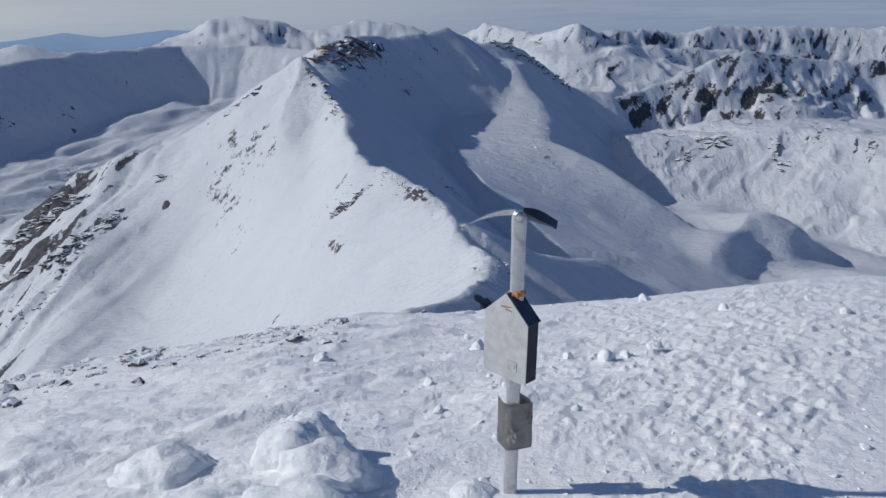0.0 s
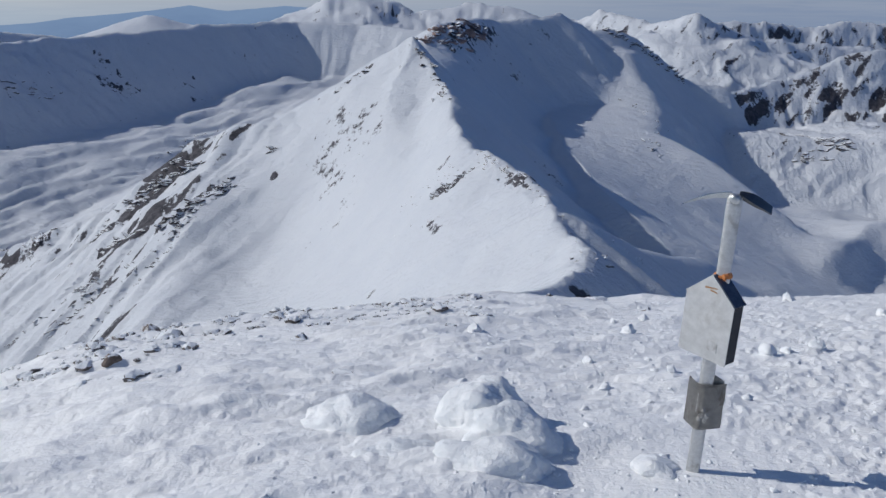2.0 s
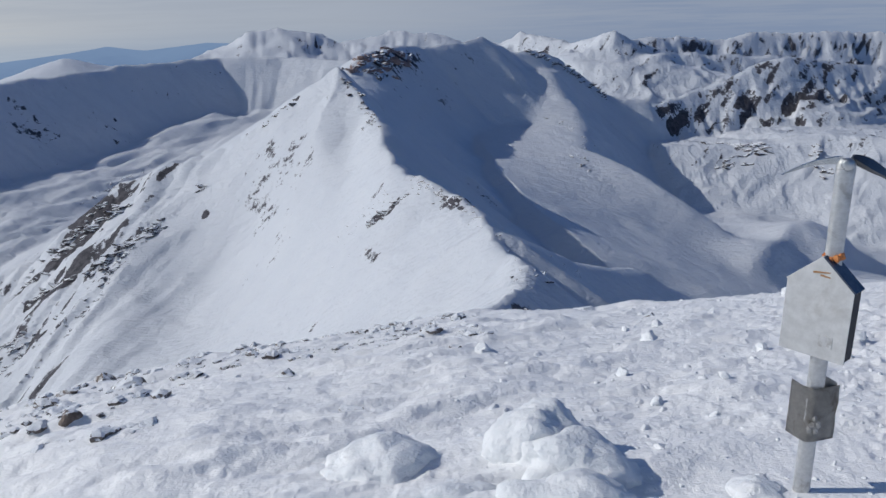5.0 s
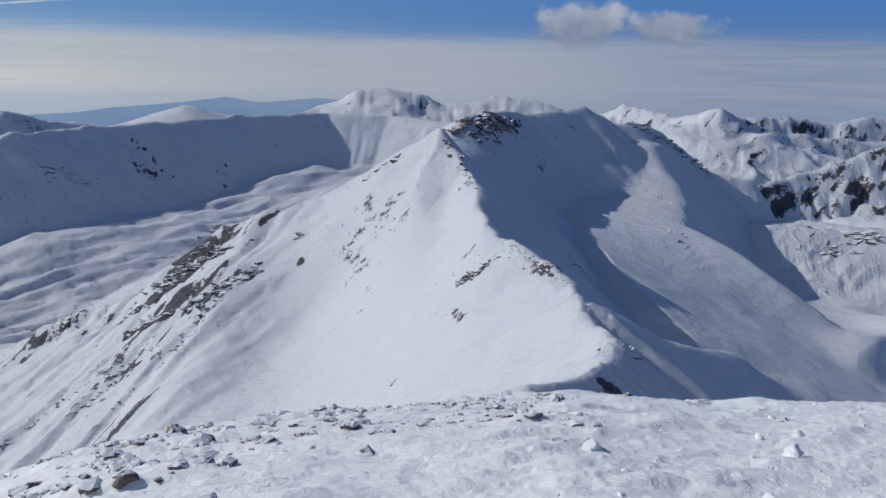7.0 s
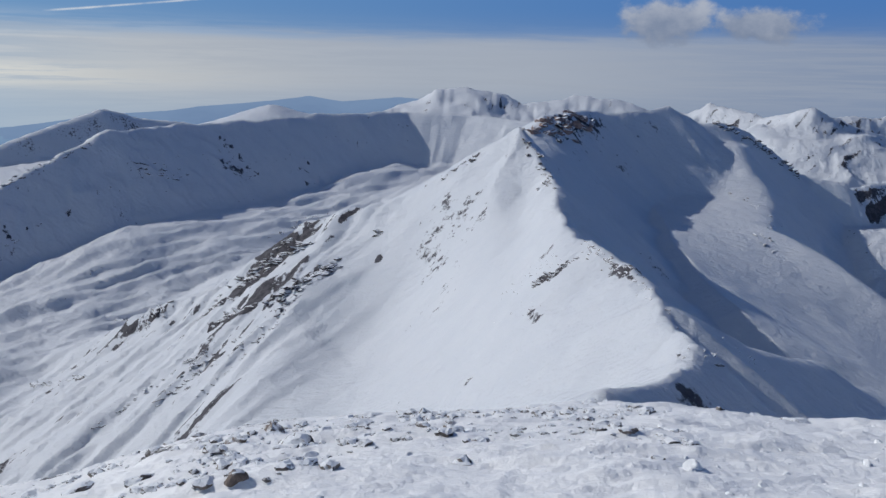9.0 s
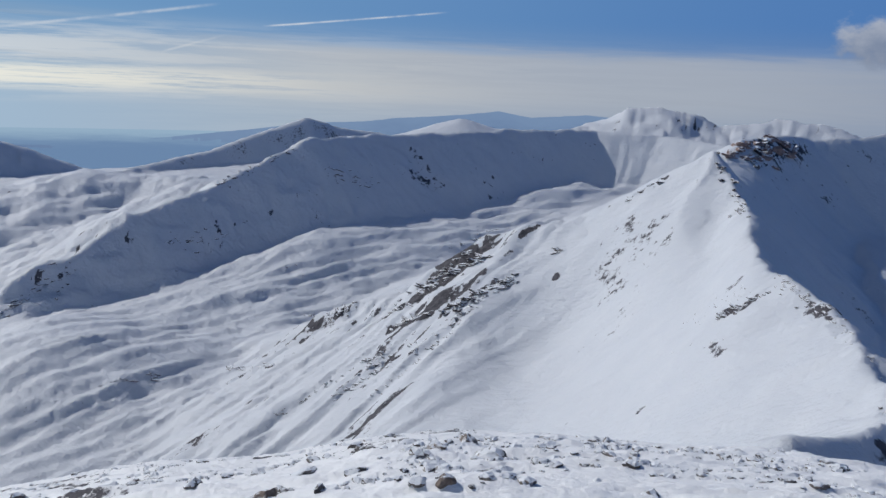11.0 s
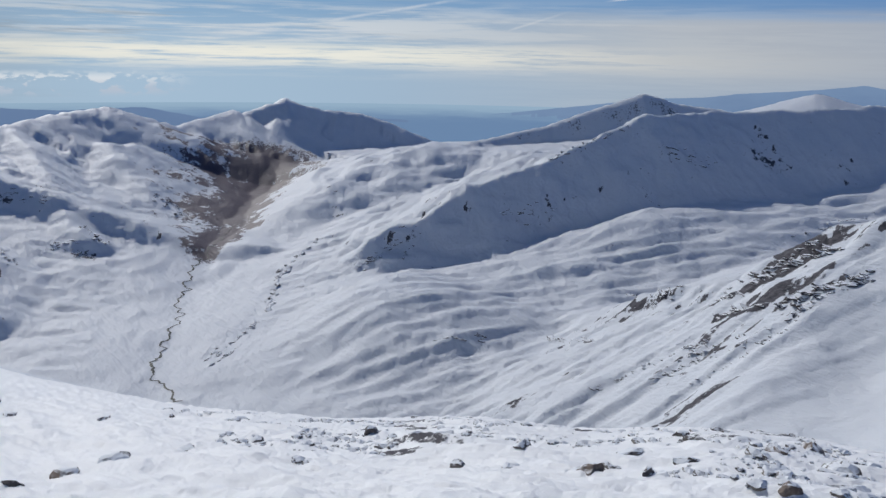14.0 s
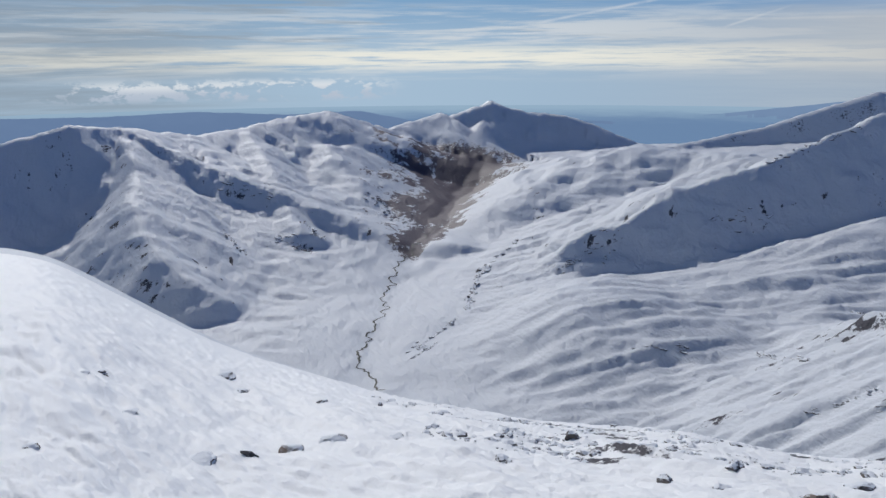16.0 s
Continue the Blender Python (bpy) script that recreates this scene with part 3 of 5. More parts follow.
    # ledges of layered rock on the slope between the shaded wall and the stream
    strata = step(-x, 1005, 1040) * (across_ < 0) * step(bank, 90, 200) * (1 - step(d, 1900, 2200)) * step(h, -345, -310) * (kind != names.index("valley"))
    extra = extra + patch(strata, lambda x, y, h: 6.0 * ledge(h / 38.0 + 1.5 * fbm(x / 300, y / 300, 4, 271)) + 3.0 * ledge(h / 15.0 + 1.8 * fbm(x / 190, y / 190, 4, 273)), x, y, h + 0.14 * (0.45 * x - 0.89 * y))
    extra = extra + patch(strata, lambda x, y: 46.0 * fbm((0.45 * x - 0.89 * y) / 330, (0.89 * x + 0.45 * y) / 150, 3, 275), x, y)
    if split:
        return h, kind, names, d, az, extra
    return h + extra, kind, names, d, az


def near_relief(x, y, d):
    """Trodden and wind-worked snow round the summit."""
    fade = 1 - step(d, 18, 60)
    trod = step(x - 0.15 * y, -0.6, 0.8) * (1 - step(d, 7, 14))
    lumps = (0.085 - 0.055 * trod) * fbm(x / 1.1, y / 1.1, 4, 101) + (0.045 - 0.03 * trod) * np.maximum(fbm(x / 0.42, y / 0.42, 3, 103), 0)
    steps = trod * (0.04 * fbm(x / 0.15, y / 0.15, 4, 107, 0.65) - 0.06 * np.maximum(fbm(x / 0.33, y / 0.5, 2, 109) - 0.12, 0))
    drift = 0.125 * fbm((x * 0.94 + y * 0.34) / 0.95, (y * 0.94 - x * 0.34) / 0.30, 5, 113, 0.62) * (1 - 0.65 * trod)
    drift = drift * (1 + 0.5 * step(-x, 2, 5)) + 0.12 * np.maximum(fbm((x * 0.97 + y * 0.24) / 0.6, (y * 0.97 - x * 0.24) / 0.22, 3, 127) - 0.04, 0) * (1 - 0.8 * trod)
    chunks = 0.6 * np.maximum(fbm(x / 0.085, y / 0.085, 3, 131, 0.65) + 0.02, 0) + 0.9 * np.maximum(fbm(x / 0.042, y / 0.042, 2, 137), 0)
    steps = steps + 0.05 * chunks * (0.30 + 0.70 * trod) * (1 - step(d, 8, 13))
    foot = 1 - np.exp(-((x - 0.23) ** 2 + (y - 2.56) ** 2) / 0.16)
    flat = foot * (1 - 0.75 * np.exp(-((y - 2.62) / 0.42) ** 4) * step(x, 0.1, 0.4) * (1 - step(x, 3.2, 4.2)))
    return fade * (flat * (lumps + drift) + foot * steps) + step(d, 12, 40) * fade * 0.5 * fbm(x / 4, y / 4, 3, 117)


LANDS = {
    "summit": ("ground", "", "", "structure"), "valley": ("valley_floor", "", "", "structure"),
    "pyramid": ("mountain_ridge", "sharp snow pyramid with a corniced ridge and rocky flank", "mountain", ""),
    "shade_spur": ("mountain_spur", "smooth snow spur in shade below the ridge", "mountain", ""),
    "main_peak": ("mountain_peak", "snowy peak with a shaded face and reddish crag", "mountain", ""),
    "east_spur": ("mountain_spur", "rounded snow spur, sunny on one side, shaded on the other", "mountain", ""),
    "cirque": ("mountain_wall", "long shaded snow wall with dark rock specks", "mountain", ""),
    "hump": ("snow_hill", "low rolling snow hill beside the valley", "hill", ""),
    "west_range": ("mountain_range", "broad sunlit snow range over a stream valley", "mountain", ""),
    "east_crag": ("rocky_mountain", "ribbed rocky mountainside half covered with snow", "mountain", ""),
    "far_north": ("far_mountain", "distant broad snow-covered mountain", "mountain", ""),
    "far_east": ("far_mountain", "distant snow peaks with dark rock ribs", "mountain", ""),
    "far_east_back": ("far_mountain", "distant serrated snow range on the skyline", "mountain", ""),
    "mid_hill": ("far_hill", "pale distant hill with a snowy cap", "hill", ""),
    "dome_hill": ("far_hill", "domed distant hill in blue shade", "hill", ""),
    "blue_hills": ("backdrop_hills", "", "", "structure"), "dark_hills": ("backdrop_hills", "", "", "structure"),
}


def rings():
    """Level distances of the grid's rings, closest together where much is seen."""
    out, d = [0.01, 0.06, 0.14, 0.25], 0.25
    while d < 4950:
        if d < 1.2:
            ratio = 0.10
        elif d < 14:
            ratio = 0.0058 if 1.9 < d < 6.5 else 0.009
        elif d < 60:
            ratio = 0.02
        elif d < 220:
            ratio = 0.03
        elif d < 2900:
            ratio = 0.0056
        else:
            ratio = 0.012
        d *= 1 + ratio
        out.append(d)
    return np.array(out)


def build_terrain():
    fine = np.arange(-40.0, 108.0, 0.14)
    coarse = np.arange(108.0, 320.0, 3.0)
    a = np.radians(np.concatenate([fine, coarse]))
    r = rings()
    cols, rows = len(a), len(r)
    rr, aa = np.meshgrid(r, a, indexing="ij")
    x, y = (-np.sin(aa) * rr - 0.6).ravel(), (np.cos(aa) * rr + 0.1).ravel()
    z, d, extra, kind = np.empty(x.shape), np.empty(x.shape), np.empty(x.shape), np.empty(x.shape, dtype=int)
    for start in range(0, len(x), cols * 16):
        some = slice(start, start + cols * 16)
        z[some], kind[some], names, d[some], az, extra[some] = terrain(x[some], y[some], True)
        if d[some].min() < 60:
            seen = np.degrees(aa.ravel()[some])
            seen = step(seen, -40, -36) * (1 - step(seen, 102, 107))
            z[some] += near_relief(x[some], y[some], d[some]) * seen
    # wind has smoothed the pyramid's face between its crests
    from_crest = np.full(x.shape, 1e9)
    for p, q in list(zip(ARETE[:-1], ARETE[1:])) + list(zip(PYRAMID_SPUR[:-1], PYRAMID_SPUR[1:])):
        ex, ey = q[0] - p[0], q[1] - p[1]
        t = np.clip(((x - p[0]) * ex + (y - p[1]) * ey) / (ex * ex + ey * ey), 0, 1)
        from_crest = np.minimum(from_crest, np.hypot(x - p[0] - t * ex, y - p[1] - t * ey))
    deg = np.degrees(aa).ravel()
    z = z + patch(np.exp(-from_crest / 13.0) * (from_crest < 60) * step(d, 200, 260), lambda x, y: 5.5 * fbm(x / 11, y / 11, 4, 291, 0.6), x, y)
    soft = (step(from_crest, 10, 60) * step(d, 240, 330) * (1 - step(d, 880, 1000)) * step(deg, 2, 7) * (1 - step(deg, 38, 46))).reshape(rows, cols)
    even = z.reshape(rows, cols).copy()
    for size, axis in ((37, 1), (15, 0), (37, 1), (15, 0)):
        total = np.cumsum(np.insert(even, 0, 0.0, axis=axis), axis=axis)
        if axis:
            even[:, size // 2:cols - size // 2] = (total[:, size:] - total[:, :-size]) / size
        else:
            even[size // 2:rows - size // 2] = (total[size:] - total[:-size]) / size
    z = (z.reshape(rows, cols) * (1 - soft) + even * soft).ravel() + extra
    h = z.reshape(rows, cols)
    GRID.update(z=h, reach=r, turn=np.concatenate([fine, coarse]))
    # steepness
    gr = np.gradient(h, axis=0) / np.gradient(rr, axis=0)
    ga = np.gradient(h, axis=1) / (rr * radians(0.14))
    steep = np.hypot(gr, ga).ravel()
    lump = fbm(x / 45, y / 45, 4, 201) + 0.6 * fbm(x / 11, y / 11, 3, 203)
    rockiness = {"summit": 0.0, "valley": 0.12, "pyramid": 0.03, "shade_spur": -0.1, "main_peak": 0.02, "east_spur": -0.05, "cirque": 0.0, "hump": 0.14, "west_range": 0.10, "east_crag": 0.28,
                 "far_north": 0.12, "far_east": 0.15, "far_east_back": 0.3, "mid_hill": 0.0, "dome_hill": 0.2, "blue_hills": 0.0, "dark_hills": 0.0}
    base = np.array([rockiness[n] for n in names])[kind]
    bands = fbm((x + 0.25 * y) / 75, (y - 0.25 * x) / 9.0, 4, 211)
    flank = step(-x, 190, 330) * (1 - step(-x, 480, 640)) * step(y, 560, 640) * (1 - step(y, 730, 790))
    side = step(-x, 230, 310) * (1 - step(-x, 520, 660)) * step(y, 350, 450) * (1 - step(y, 735, 785))
    fine_lump = np.where(d > 1250, 0.5, 0.75)
    rock = base + fine_lump * lump + patch(side, lambda a, b: 1.5 * fbm(a / 60, b / 8, 3, 217) + 0.05, 0.42 * x + 0.91 * y, 0.91 * x - 0.42 * y) + flank * (0.12 + 1.2 * bands) + np.clip(0.50 * (steep - 0.75), -0.3, 0.22)
    crags = np.isin(kind, [names.index(n) for n in ("east_crag", "far_east", "far_east_back", "far_north")])
    stripe = patch(crags * 1.0, lambda x, y, m: 1.5 * fbm((0.5 * x + 0.87 * y) / 60 + m, (0.87 * x - 0.5 * y) / 11 + 2 * m, 3, 281, 0.6), x, y, lump)
    rock = np.where(crags, base + 0.02 + 0.32 * lump + stripe + np.clip(0.35 * (steep - 0.8), -0.25, 0.25), rock)
    rock = np.where((kind == names.index("valley")) & (x > 0), rock - 0.4, rock)
    rock = np.where(kind == names.index("east_crag"), rock - 0.5 * step(-z, 215, 265), rock)
    # named outcrops: azimuth, elevation, distance, breadth, length down the slope, strength
    for caz, cel, cd, wide, deep, force in OUTCROPS:
        cx, cy, cz = at(caz, cel, cd)
        ca = radians(caz)
        u, v = (x - cx) * math.cos(ca) + (y - cy) * math.sin(ca), -(x - cx) * math.sin(ca) + (y - cy) * math.cos(ca)
        g = np.exp(-((u / wide) ** 2) - (v / deep) ** 2)
        rock = rock + force * g * (0.75 + 1.6 * lump)
    # dark rock bands laid bare along the mountains' flanks: azimuth and elevation of both ends, half breadth in degrees, strength
    rise = np.degrees(np.arctan2(z - EYE_Z, np.hypot(x, y)))
    turn = np.degrees(np.arctan2(-x, y))
    grit = fbm(x / 7, y / 7, 3, 207)
    for a0, e0, a1, e1, half, force, land in BANDS:
        pick = (kind == names.index(land)) & (turn > min(a0, a1) - 1) & (turn < max(a0, a1) + 1) & (rise > min(e0, e1) - 1) & (rise < max(e0, e1) + 1)
        ta, te, la, le = turn[pick] - a0, rise[pick] - e0, a1 - a0, e1 - e0
        k = np.clip((ta * la + te * le) / (la * la + le * le), 0, 1)
        off = np.hypot(ta - k * la, te - k * le) / half + 1.6 * lump[pick]
        rock[pick] += force * (1 - step(off, 0.3, 1.0)) * (0.62 + 2.6 * grit[pick])
    rock = np.where((kind == names.index("cirque")) & (x < -1020), rock + 0.10, rock)
    bank, across, course = banks(x, y)
    slopes = step(-x, 800, 950) * step(bank, 30, 120) * (1 - step(d, 2450, 2700)) * (1 - step(bank, 350, 520) * (across < 0))
    rock = rock + patch(slopes, lambda c, b, m: 1.25 * fbm(c / 9 + 1.5 * m, b / 42, 3, 251, 0.62) - 0.02, course, bank, lump)
    wall = (kind == names.index("cirque")) * (across < 0) * step(bank, 200, 400) * 1.0
    rock = rock + patch(wall, lambda x, y: 1.3 * fbm(x / 9, y / 9, 3, 261, 0.6) + 0.8 * fbm(x / 90, y / 90, 2, 263) - 0.2, x, y)
    rock = np.clip(rock, 0, 1) * step(d, 40, 120)
    near_rock = np.clip(1.5 * fbm(x / 1.3, y / 1.3, 3, 301) + 1.5 * fbm((x * 0.97 + y * 0.24) / 0.9, (y * 0.97 - x * 0.24) / 0.22, 3, 305) - 0.40 + 0.55 * step(-x, 1.5, 6), 0, 1) * step(d, 4.0, 7.0) * (1 - step(d, 40, 90)) * step(-x, -1.0, 2.0) * (1 - 0.9 * step(deg, 62, 74))
    rock = np.maximum(rock, 0.62 * near_rock)
    # bare valley downstream
    breadth = np.maximum(26 + 0.30 * (d - 1380), 5) * np.where(across > 0, 1.0, 0.55)
    grass = np.clip(1.25 - bank / breadth + 1.5 * lump + 0.7 * grit, 0, 1) * step(d, 1330, 1480) * (1 - step(d, 2250, 2450)) * step(-x, 900, 1000)
    rock = rock * (1 - 0.8 * step(grass, 0.1, 0.5))
    # the range is snowed over again above the bare ground
    rock = np.where(kind == names.index("west_range"), rock - 0.16 * step(d, 1650, 1850), rock)
    verts = np.stack([x, y, z], 1)
    i, j = np.meshgrid(np.arange(rows - 1), np.arange(cols), indexing="ij")
    i, j = i.ravel(), j.ravel()
    k = (j + 1) % cols
    quads = np.stack([i * cols + j, (i + 1) * cols + j, (i + 1) * cols + k, i * cols + k], 1)[:, ::-1]
    owner = kind[quads[:, 0]]
    reach = d[quads[:, 0]]
    owner = np.where(reach < 60, 0, owner)
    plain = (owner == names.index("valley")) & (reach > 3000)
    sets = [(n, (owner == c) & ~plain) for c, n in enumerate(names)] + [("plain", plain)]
    near = reach < 40
    for n, pick in sets:
        if not pick.any():
            continue
        for close in (False, True):
            some = pick & (near == close)
            if not some.any():
                continue
            faces = quads[some]
            used, inverse = np.unique(faces.ravel(), return_inverse=True)
            label = LANDS.get(n, ("backdrop_plain", "", "", "structure"))
            me = bpy.data.meshes.new(label[0])
            me.vertices.add(len(used))
            me.vertices.foreach_set("co", verts[used].astype(np.float32).ravel())
            me.loops.add(faces.size)
            me.loops.foreach_set("vertex_index", inverse.astype(np.int32).ravel())
            me.polygons.add(len(faces))
            me.polygons.foreach_set("loop_start", np.arange(0, faces.size, 4, dtype=np.int32))
            me.polygons.foreach_set("use_smooth", np.ones(len(faces), dtype=bool))
            for key, value in (("rock", rock), ("grass", grass)):
                me.attributes.new(key, "FLOAT", "POINT").data.foreach_set("value", value[used].astype(np.float32))
            me.update(calc_edges=True)
            name = "summit_ground" if close else label[0]
            ob = new(name, me)
            tagged(ob, label[1], label[2], "", label[3] if not close else "structure")
            if not close:
                LAND[n] = ob
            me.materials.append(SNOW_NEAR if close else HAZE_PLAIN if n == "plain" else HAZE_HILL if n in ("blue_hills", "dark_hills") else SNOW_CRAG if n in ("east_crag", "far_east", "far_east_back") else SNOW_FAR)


BANDS = [(28.8, -12.8, 25.4, -11.0, 0.30, 0.8, "pyramid"), (28.4, -13.9, 24.2, -10.7, 0.26, 0.7, "pyramid"), (29.9, -15.2, 26.0, -12.3, 0.28, 0.75, "pyramid"), (26.0, -12.3, 21.0, -9.2, 0.16, 0.6, "pyramid"),
         (28.3, -16.3, 24.6, -13.9, 0.50, 0.85, "pyramid"), (25.0, -15.2, 22.8, -13.3, 0.30, 0.5, "pyramid"), (33.2, -16.6, 31.0, -15.9, 0.28, 0.8, "pyramid"), (32.4, -17.8, 29.0, -16.2, 0.20, 0.7, "pyramid"), (35.2, -20.9, 28.0, -18.1, 0.15, 0.7, "pyramid"),
         (40.6, -24.3, 36.0, -21.6, 0.18, 0.6, "pyramid"), (38.6, -22.3, 36.8, -21.8, 0.22, 0.7, "pyramid"), (8.0, -14.4, 6.0, -13.2, 0.30, 0.8, "pyramid"), (4.0, -12.4, 0.8, -14.2, 0.35, 0.35, "pyramid"), (14.8, -6.6, 12.6, -5.4, 0.2, 0.5, "pyramid"),
         (9.8, -4.2, 7.4, -8.0, 0.35, 0.4, "pyramid"), (35.5, -16.5, 38.5, -16.5, 0.3, 0.6, "valley"), (38.0, -19.6, 41.0, -20.1, 0.3, 0.75, "valley"), (33.5, -15.6, 36.0, -15.9, 0.22, 0.6, "valley"), (31.8, -6.2, 28.6, -6.9, 0.45, 0.3, "cirque"),
         (39.5, -8.9, 45.0, -10.6, 0.35, 0.4, "cirque"), (60.5, -13.0, 64.5, -15.2, 0.35, 0.5, "cirque"), (64.3, -15.0, 65.4, -18.2, 0.35, 0.5, "valley"), (53.2, -10.6, 55.2, -14.0, 0.3, 0.6, "cirque"), (55.2, -14.2, 58.6, -16.0, 0.25, 0.5, "cirque"),
         (82.9, -12.0, 82.4, -15.0, 0.35, 0.6, "west_range"), (78.9, -13.0, 76.6, -13.8, 0.35, 0.6, "west_range"), (73.2, -11.4, 72.4, -13.6, 0.5, 0.5, "west_range"), (70.0, -12.4, 66.0, -9.8, 0.6, 0.3, "west_range")]
OUTCROPS = [(27.0, -11.3, 780, 26, 60, 0.55), (29.5, -13.6, 770, 22, 60, 0.5), (6.6, -3.1, 1100, 40, 70, 0.9), (8.9, -4.6, 800, 16, 50, 0.5), (5.5, -11.2, 470, 8, 24, 0.4), (2.0, -13.0, 410, 10, 30, 0.35),
            (8.3, -14.3, 420, 5, 22, 0.8), (13.0, -20.2, 260, 3, 9, 0.8), (-3.0, -19.8, 255, 7, 16, 0.35), (30.5, -6.3, 1800, 45, 60, 0.1), (38.8, -19.9, 960, 30, 30, 0.6), (20.0, -11.1, 680, 3.0, 4, 0.9)]


LAND, GRID = {}, {}
build_terrain()


def land_height(x, y):
    """Height of the finished ground at points of the plan."""
    dx, dy = np.asarray(x, float) + 0.6, np.asarray(y, float) - 0.1
    turn = np.degrees(np.arctan2(-dx, dy))
    j = np.interp(np.where(turn < -40, turn + 360, turn), GRID["turn"], np.arange(len(GRID["turn"])))
    i = np.interp(np.hypot(dx, dy), GRID["reach"], np.arange(len(GRID["reach"])))
    i0, j0 = np.minimum(i.astype(int), len(GRID["reach"]) - 2), np.minimum(j.astype(int), len(GRID["turn"]) - 2)
    fi, fj, z = i - i0, j - j0, GRID["z"]
    return (z[i0, j0] * (1 - fi) + z[i0 + 1, j0] * fi) * (1 - fj) + (z[i0, j0 + 1] * (1 - fi) + z[i0 + 1, j0 + 1] * fi) * fj


def height_at(x, y):
    return float(land_height(x, y))


# ---- small materials ----
def metal(name, colour, rough, scale, dirt, metallic=0.9):
    m, n = material(name)
    place = n.add("ShaderNodeTexCoord").outputs["Object"]
    grain = n.noise(place, scale, 6.0, 0.65)
    stain = n.noise(place, scale * 0.22, 4.0, 0.6, 0.8)
    c = n.mix(n.ramp(grain, 0.3, 0.7), (*[v * 0.82 for v in colour], 1), (*colour, 1))
    c = n.mix(n.math("MULTIPLY", n.ramp(stain, 0.52, 0.66), dirt), c, (0.16, 0.125, 0.085, 1))
    r = n.ramp(stain, 0.3, 0.7, rough - 0.08, rough + 0.15)
    b = n.add("ShaderNodeBump", {"Strength": 0.25, "Distance": 0.004, "Height": grain})
    p = n.add("ShaderNodeBsdfPrincipled", {"Base Color": c, "Metallic": metallic, "Roughness": r, "Normal": b.outputs[0]})
    finish(n, p.outputs[0])
    return m


def plain(name, a, b, scale, rough=0.7, bump=0.3, dist=0.01):
    m, n = material(name)
    place = n.add("ShaderNodeTexCoord").outputs["Object"]
    grain = n.noise(place, scale, 7.0, 0.65)
    patch = n.noise(place, scale * 0.2, 4.0, 0.6)
    c = n.mix(n.ramp(n.math("ADD", n.math("MULTIPLY", grain, 0.6), n.math("MULTIPLY", patch, 0.4)), 0.36, 0.64), (*a, 1), (*b, 1))
    bm_ = n.add("ShaderNodeBump", {"Strength": bump, "Distance": dist, "Height": grain})
    p = n.add("ShaderNodeBsdfPrincipled", {"Base Color": c, "Roughness": rough, "Normal": bm_.outputs[0]})
    finish(n, p.outputs[0])
    return m


ALU = metal("brushed_aluminium", (0.66, 0.66, 0.65), 0.42, 60.0, 0.35, 0.55)
ALU_PLATE = metal("dull_aluminium_plate", (0.64, 0.64, 0.63), 0.5, 26.0, 0.22, 0.3)
STEEL = metal("polished_steel", (0.62, 0.63, 0.62), 0.25, 40.0, 0.15, 0.95)
# adze steel darkened: shadow and a dark reflection put into its colour
SHADED_STEEL = metal("shaded_steel", (0.16, 0.165, 0.17), 0.3, 40.0, 0.2, 0.9)
PLAQUE = metal("weathered_plate", (0.44, 0.425, 0.40), 0.45, 45.0, 0.6, 0.5)
BLACK = plain("black_paint", (0.008, 0.009, 0.014), (0.02, 0.021, 0.028), 40.0, 0.65, 0.2, 0.002)
ROOF_PAINT = plain("dark_blue_paint", (0.03, 0.04, 0.07), (0.07, 0.085, 0.125), 30.0, 0.25, 0.2, 0.002)
TAPE = plain("orange_tape", (0.50, 0.14, 0.03), (0.72, 0.30, 0.10), 80.0, 0.55, 0.6, 0.004)
RUST = plain("rust_stain", (0.28, 0.13, 0.05), (0.45, 0.27, 0.12), 90.0, 0.8, 0.2, 0.002)


def dusted(name, a, b, scale, dist, lie):
    """Rock with snow lying on what faces up."""
    m, n = material(name)
    place = n.add("ShaderNodeTexCoord").outputs["Object"]
    grain = n.noise(place, scale, 7.0, 0.65)
    patch = n.noise(place, scale * 0.2, 4.0, 0.6)
    c = n.mix(n.ramp(n.math("ADD", n.math("MULTIPLY", grain, 0.6), n.math("MULTIPLY", patch, 0.4)), 0.36, 0.64), (*a, 1), (*b, 1))
    up = n.add("ShaderNodeSeparateXYZ", {0: n.add("ShaderNodeNewGeometry").outputs["Normal"]}).outputs[2]
    dust = n.ramp(n.math("ADD", up, n.math("MULTIPLY", n.math("SUBTRACT", patch, 0.5), 1.6)), lie, lie + 0.22)
    c = n.mix(dust, c, (0.83, 0.85, 0.87, 1))
    bump = n.add("ShaderNodeBump", {"Strength": 0.8, "Distance": dist, "Height": grain})
    p = n.add("ShaderNodeBsdfPrincipled", {"Base Color": c, "Roughness": 0.85, "Normal": bump.outputs[0]})
    finish(n, p.outputs[0])
    return m


ROCK = dusted("dark_rock", (0.07, 0.063, 0.06), (0.22, 0.19, 0.17), 14.0, 0.03, 0.60)
BROWN_ROCK = dusted("brown_rock", (0.11, 0.085, 0.07), (0.31, 0.245, 0.20), 12.0, 0.03, 0.66)
CRAG = dusted("crag_rock", (0.032, 0.028, 0.030), (0.12, 0.10, 0.095), 1.6, 0.3, 0.62)
RED_CRAG = dusted("reddish_crag_rock", (0.14, 0.10, 0.092), (0.36, 0.25, 0.21), 1.6, 0.3, 0.76)
ICE = plain("packed_snow", (0.85, 0.875, 0.89), (0.92, 0.925, 0.925), 16.0, 0.45, 0.7, 0.03)
WATER = plain("dark_stream_water", (0.03, 0.035, 0.03), (0.09, 0.085, 0.07), 0.3, 0.7, 0.2, 0.3)


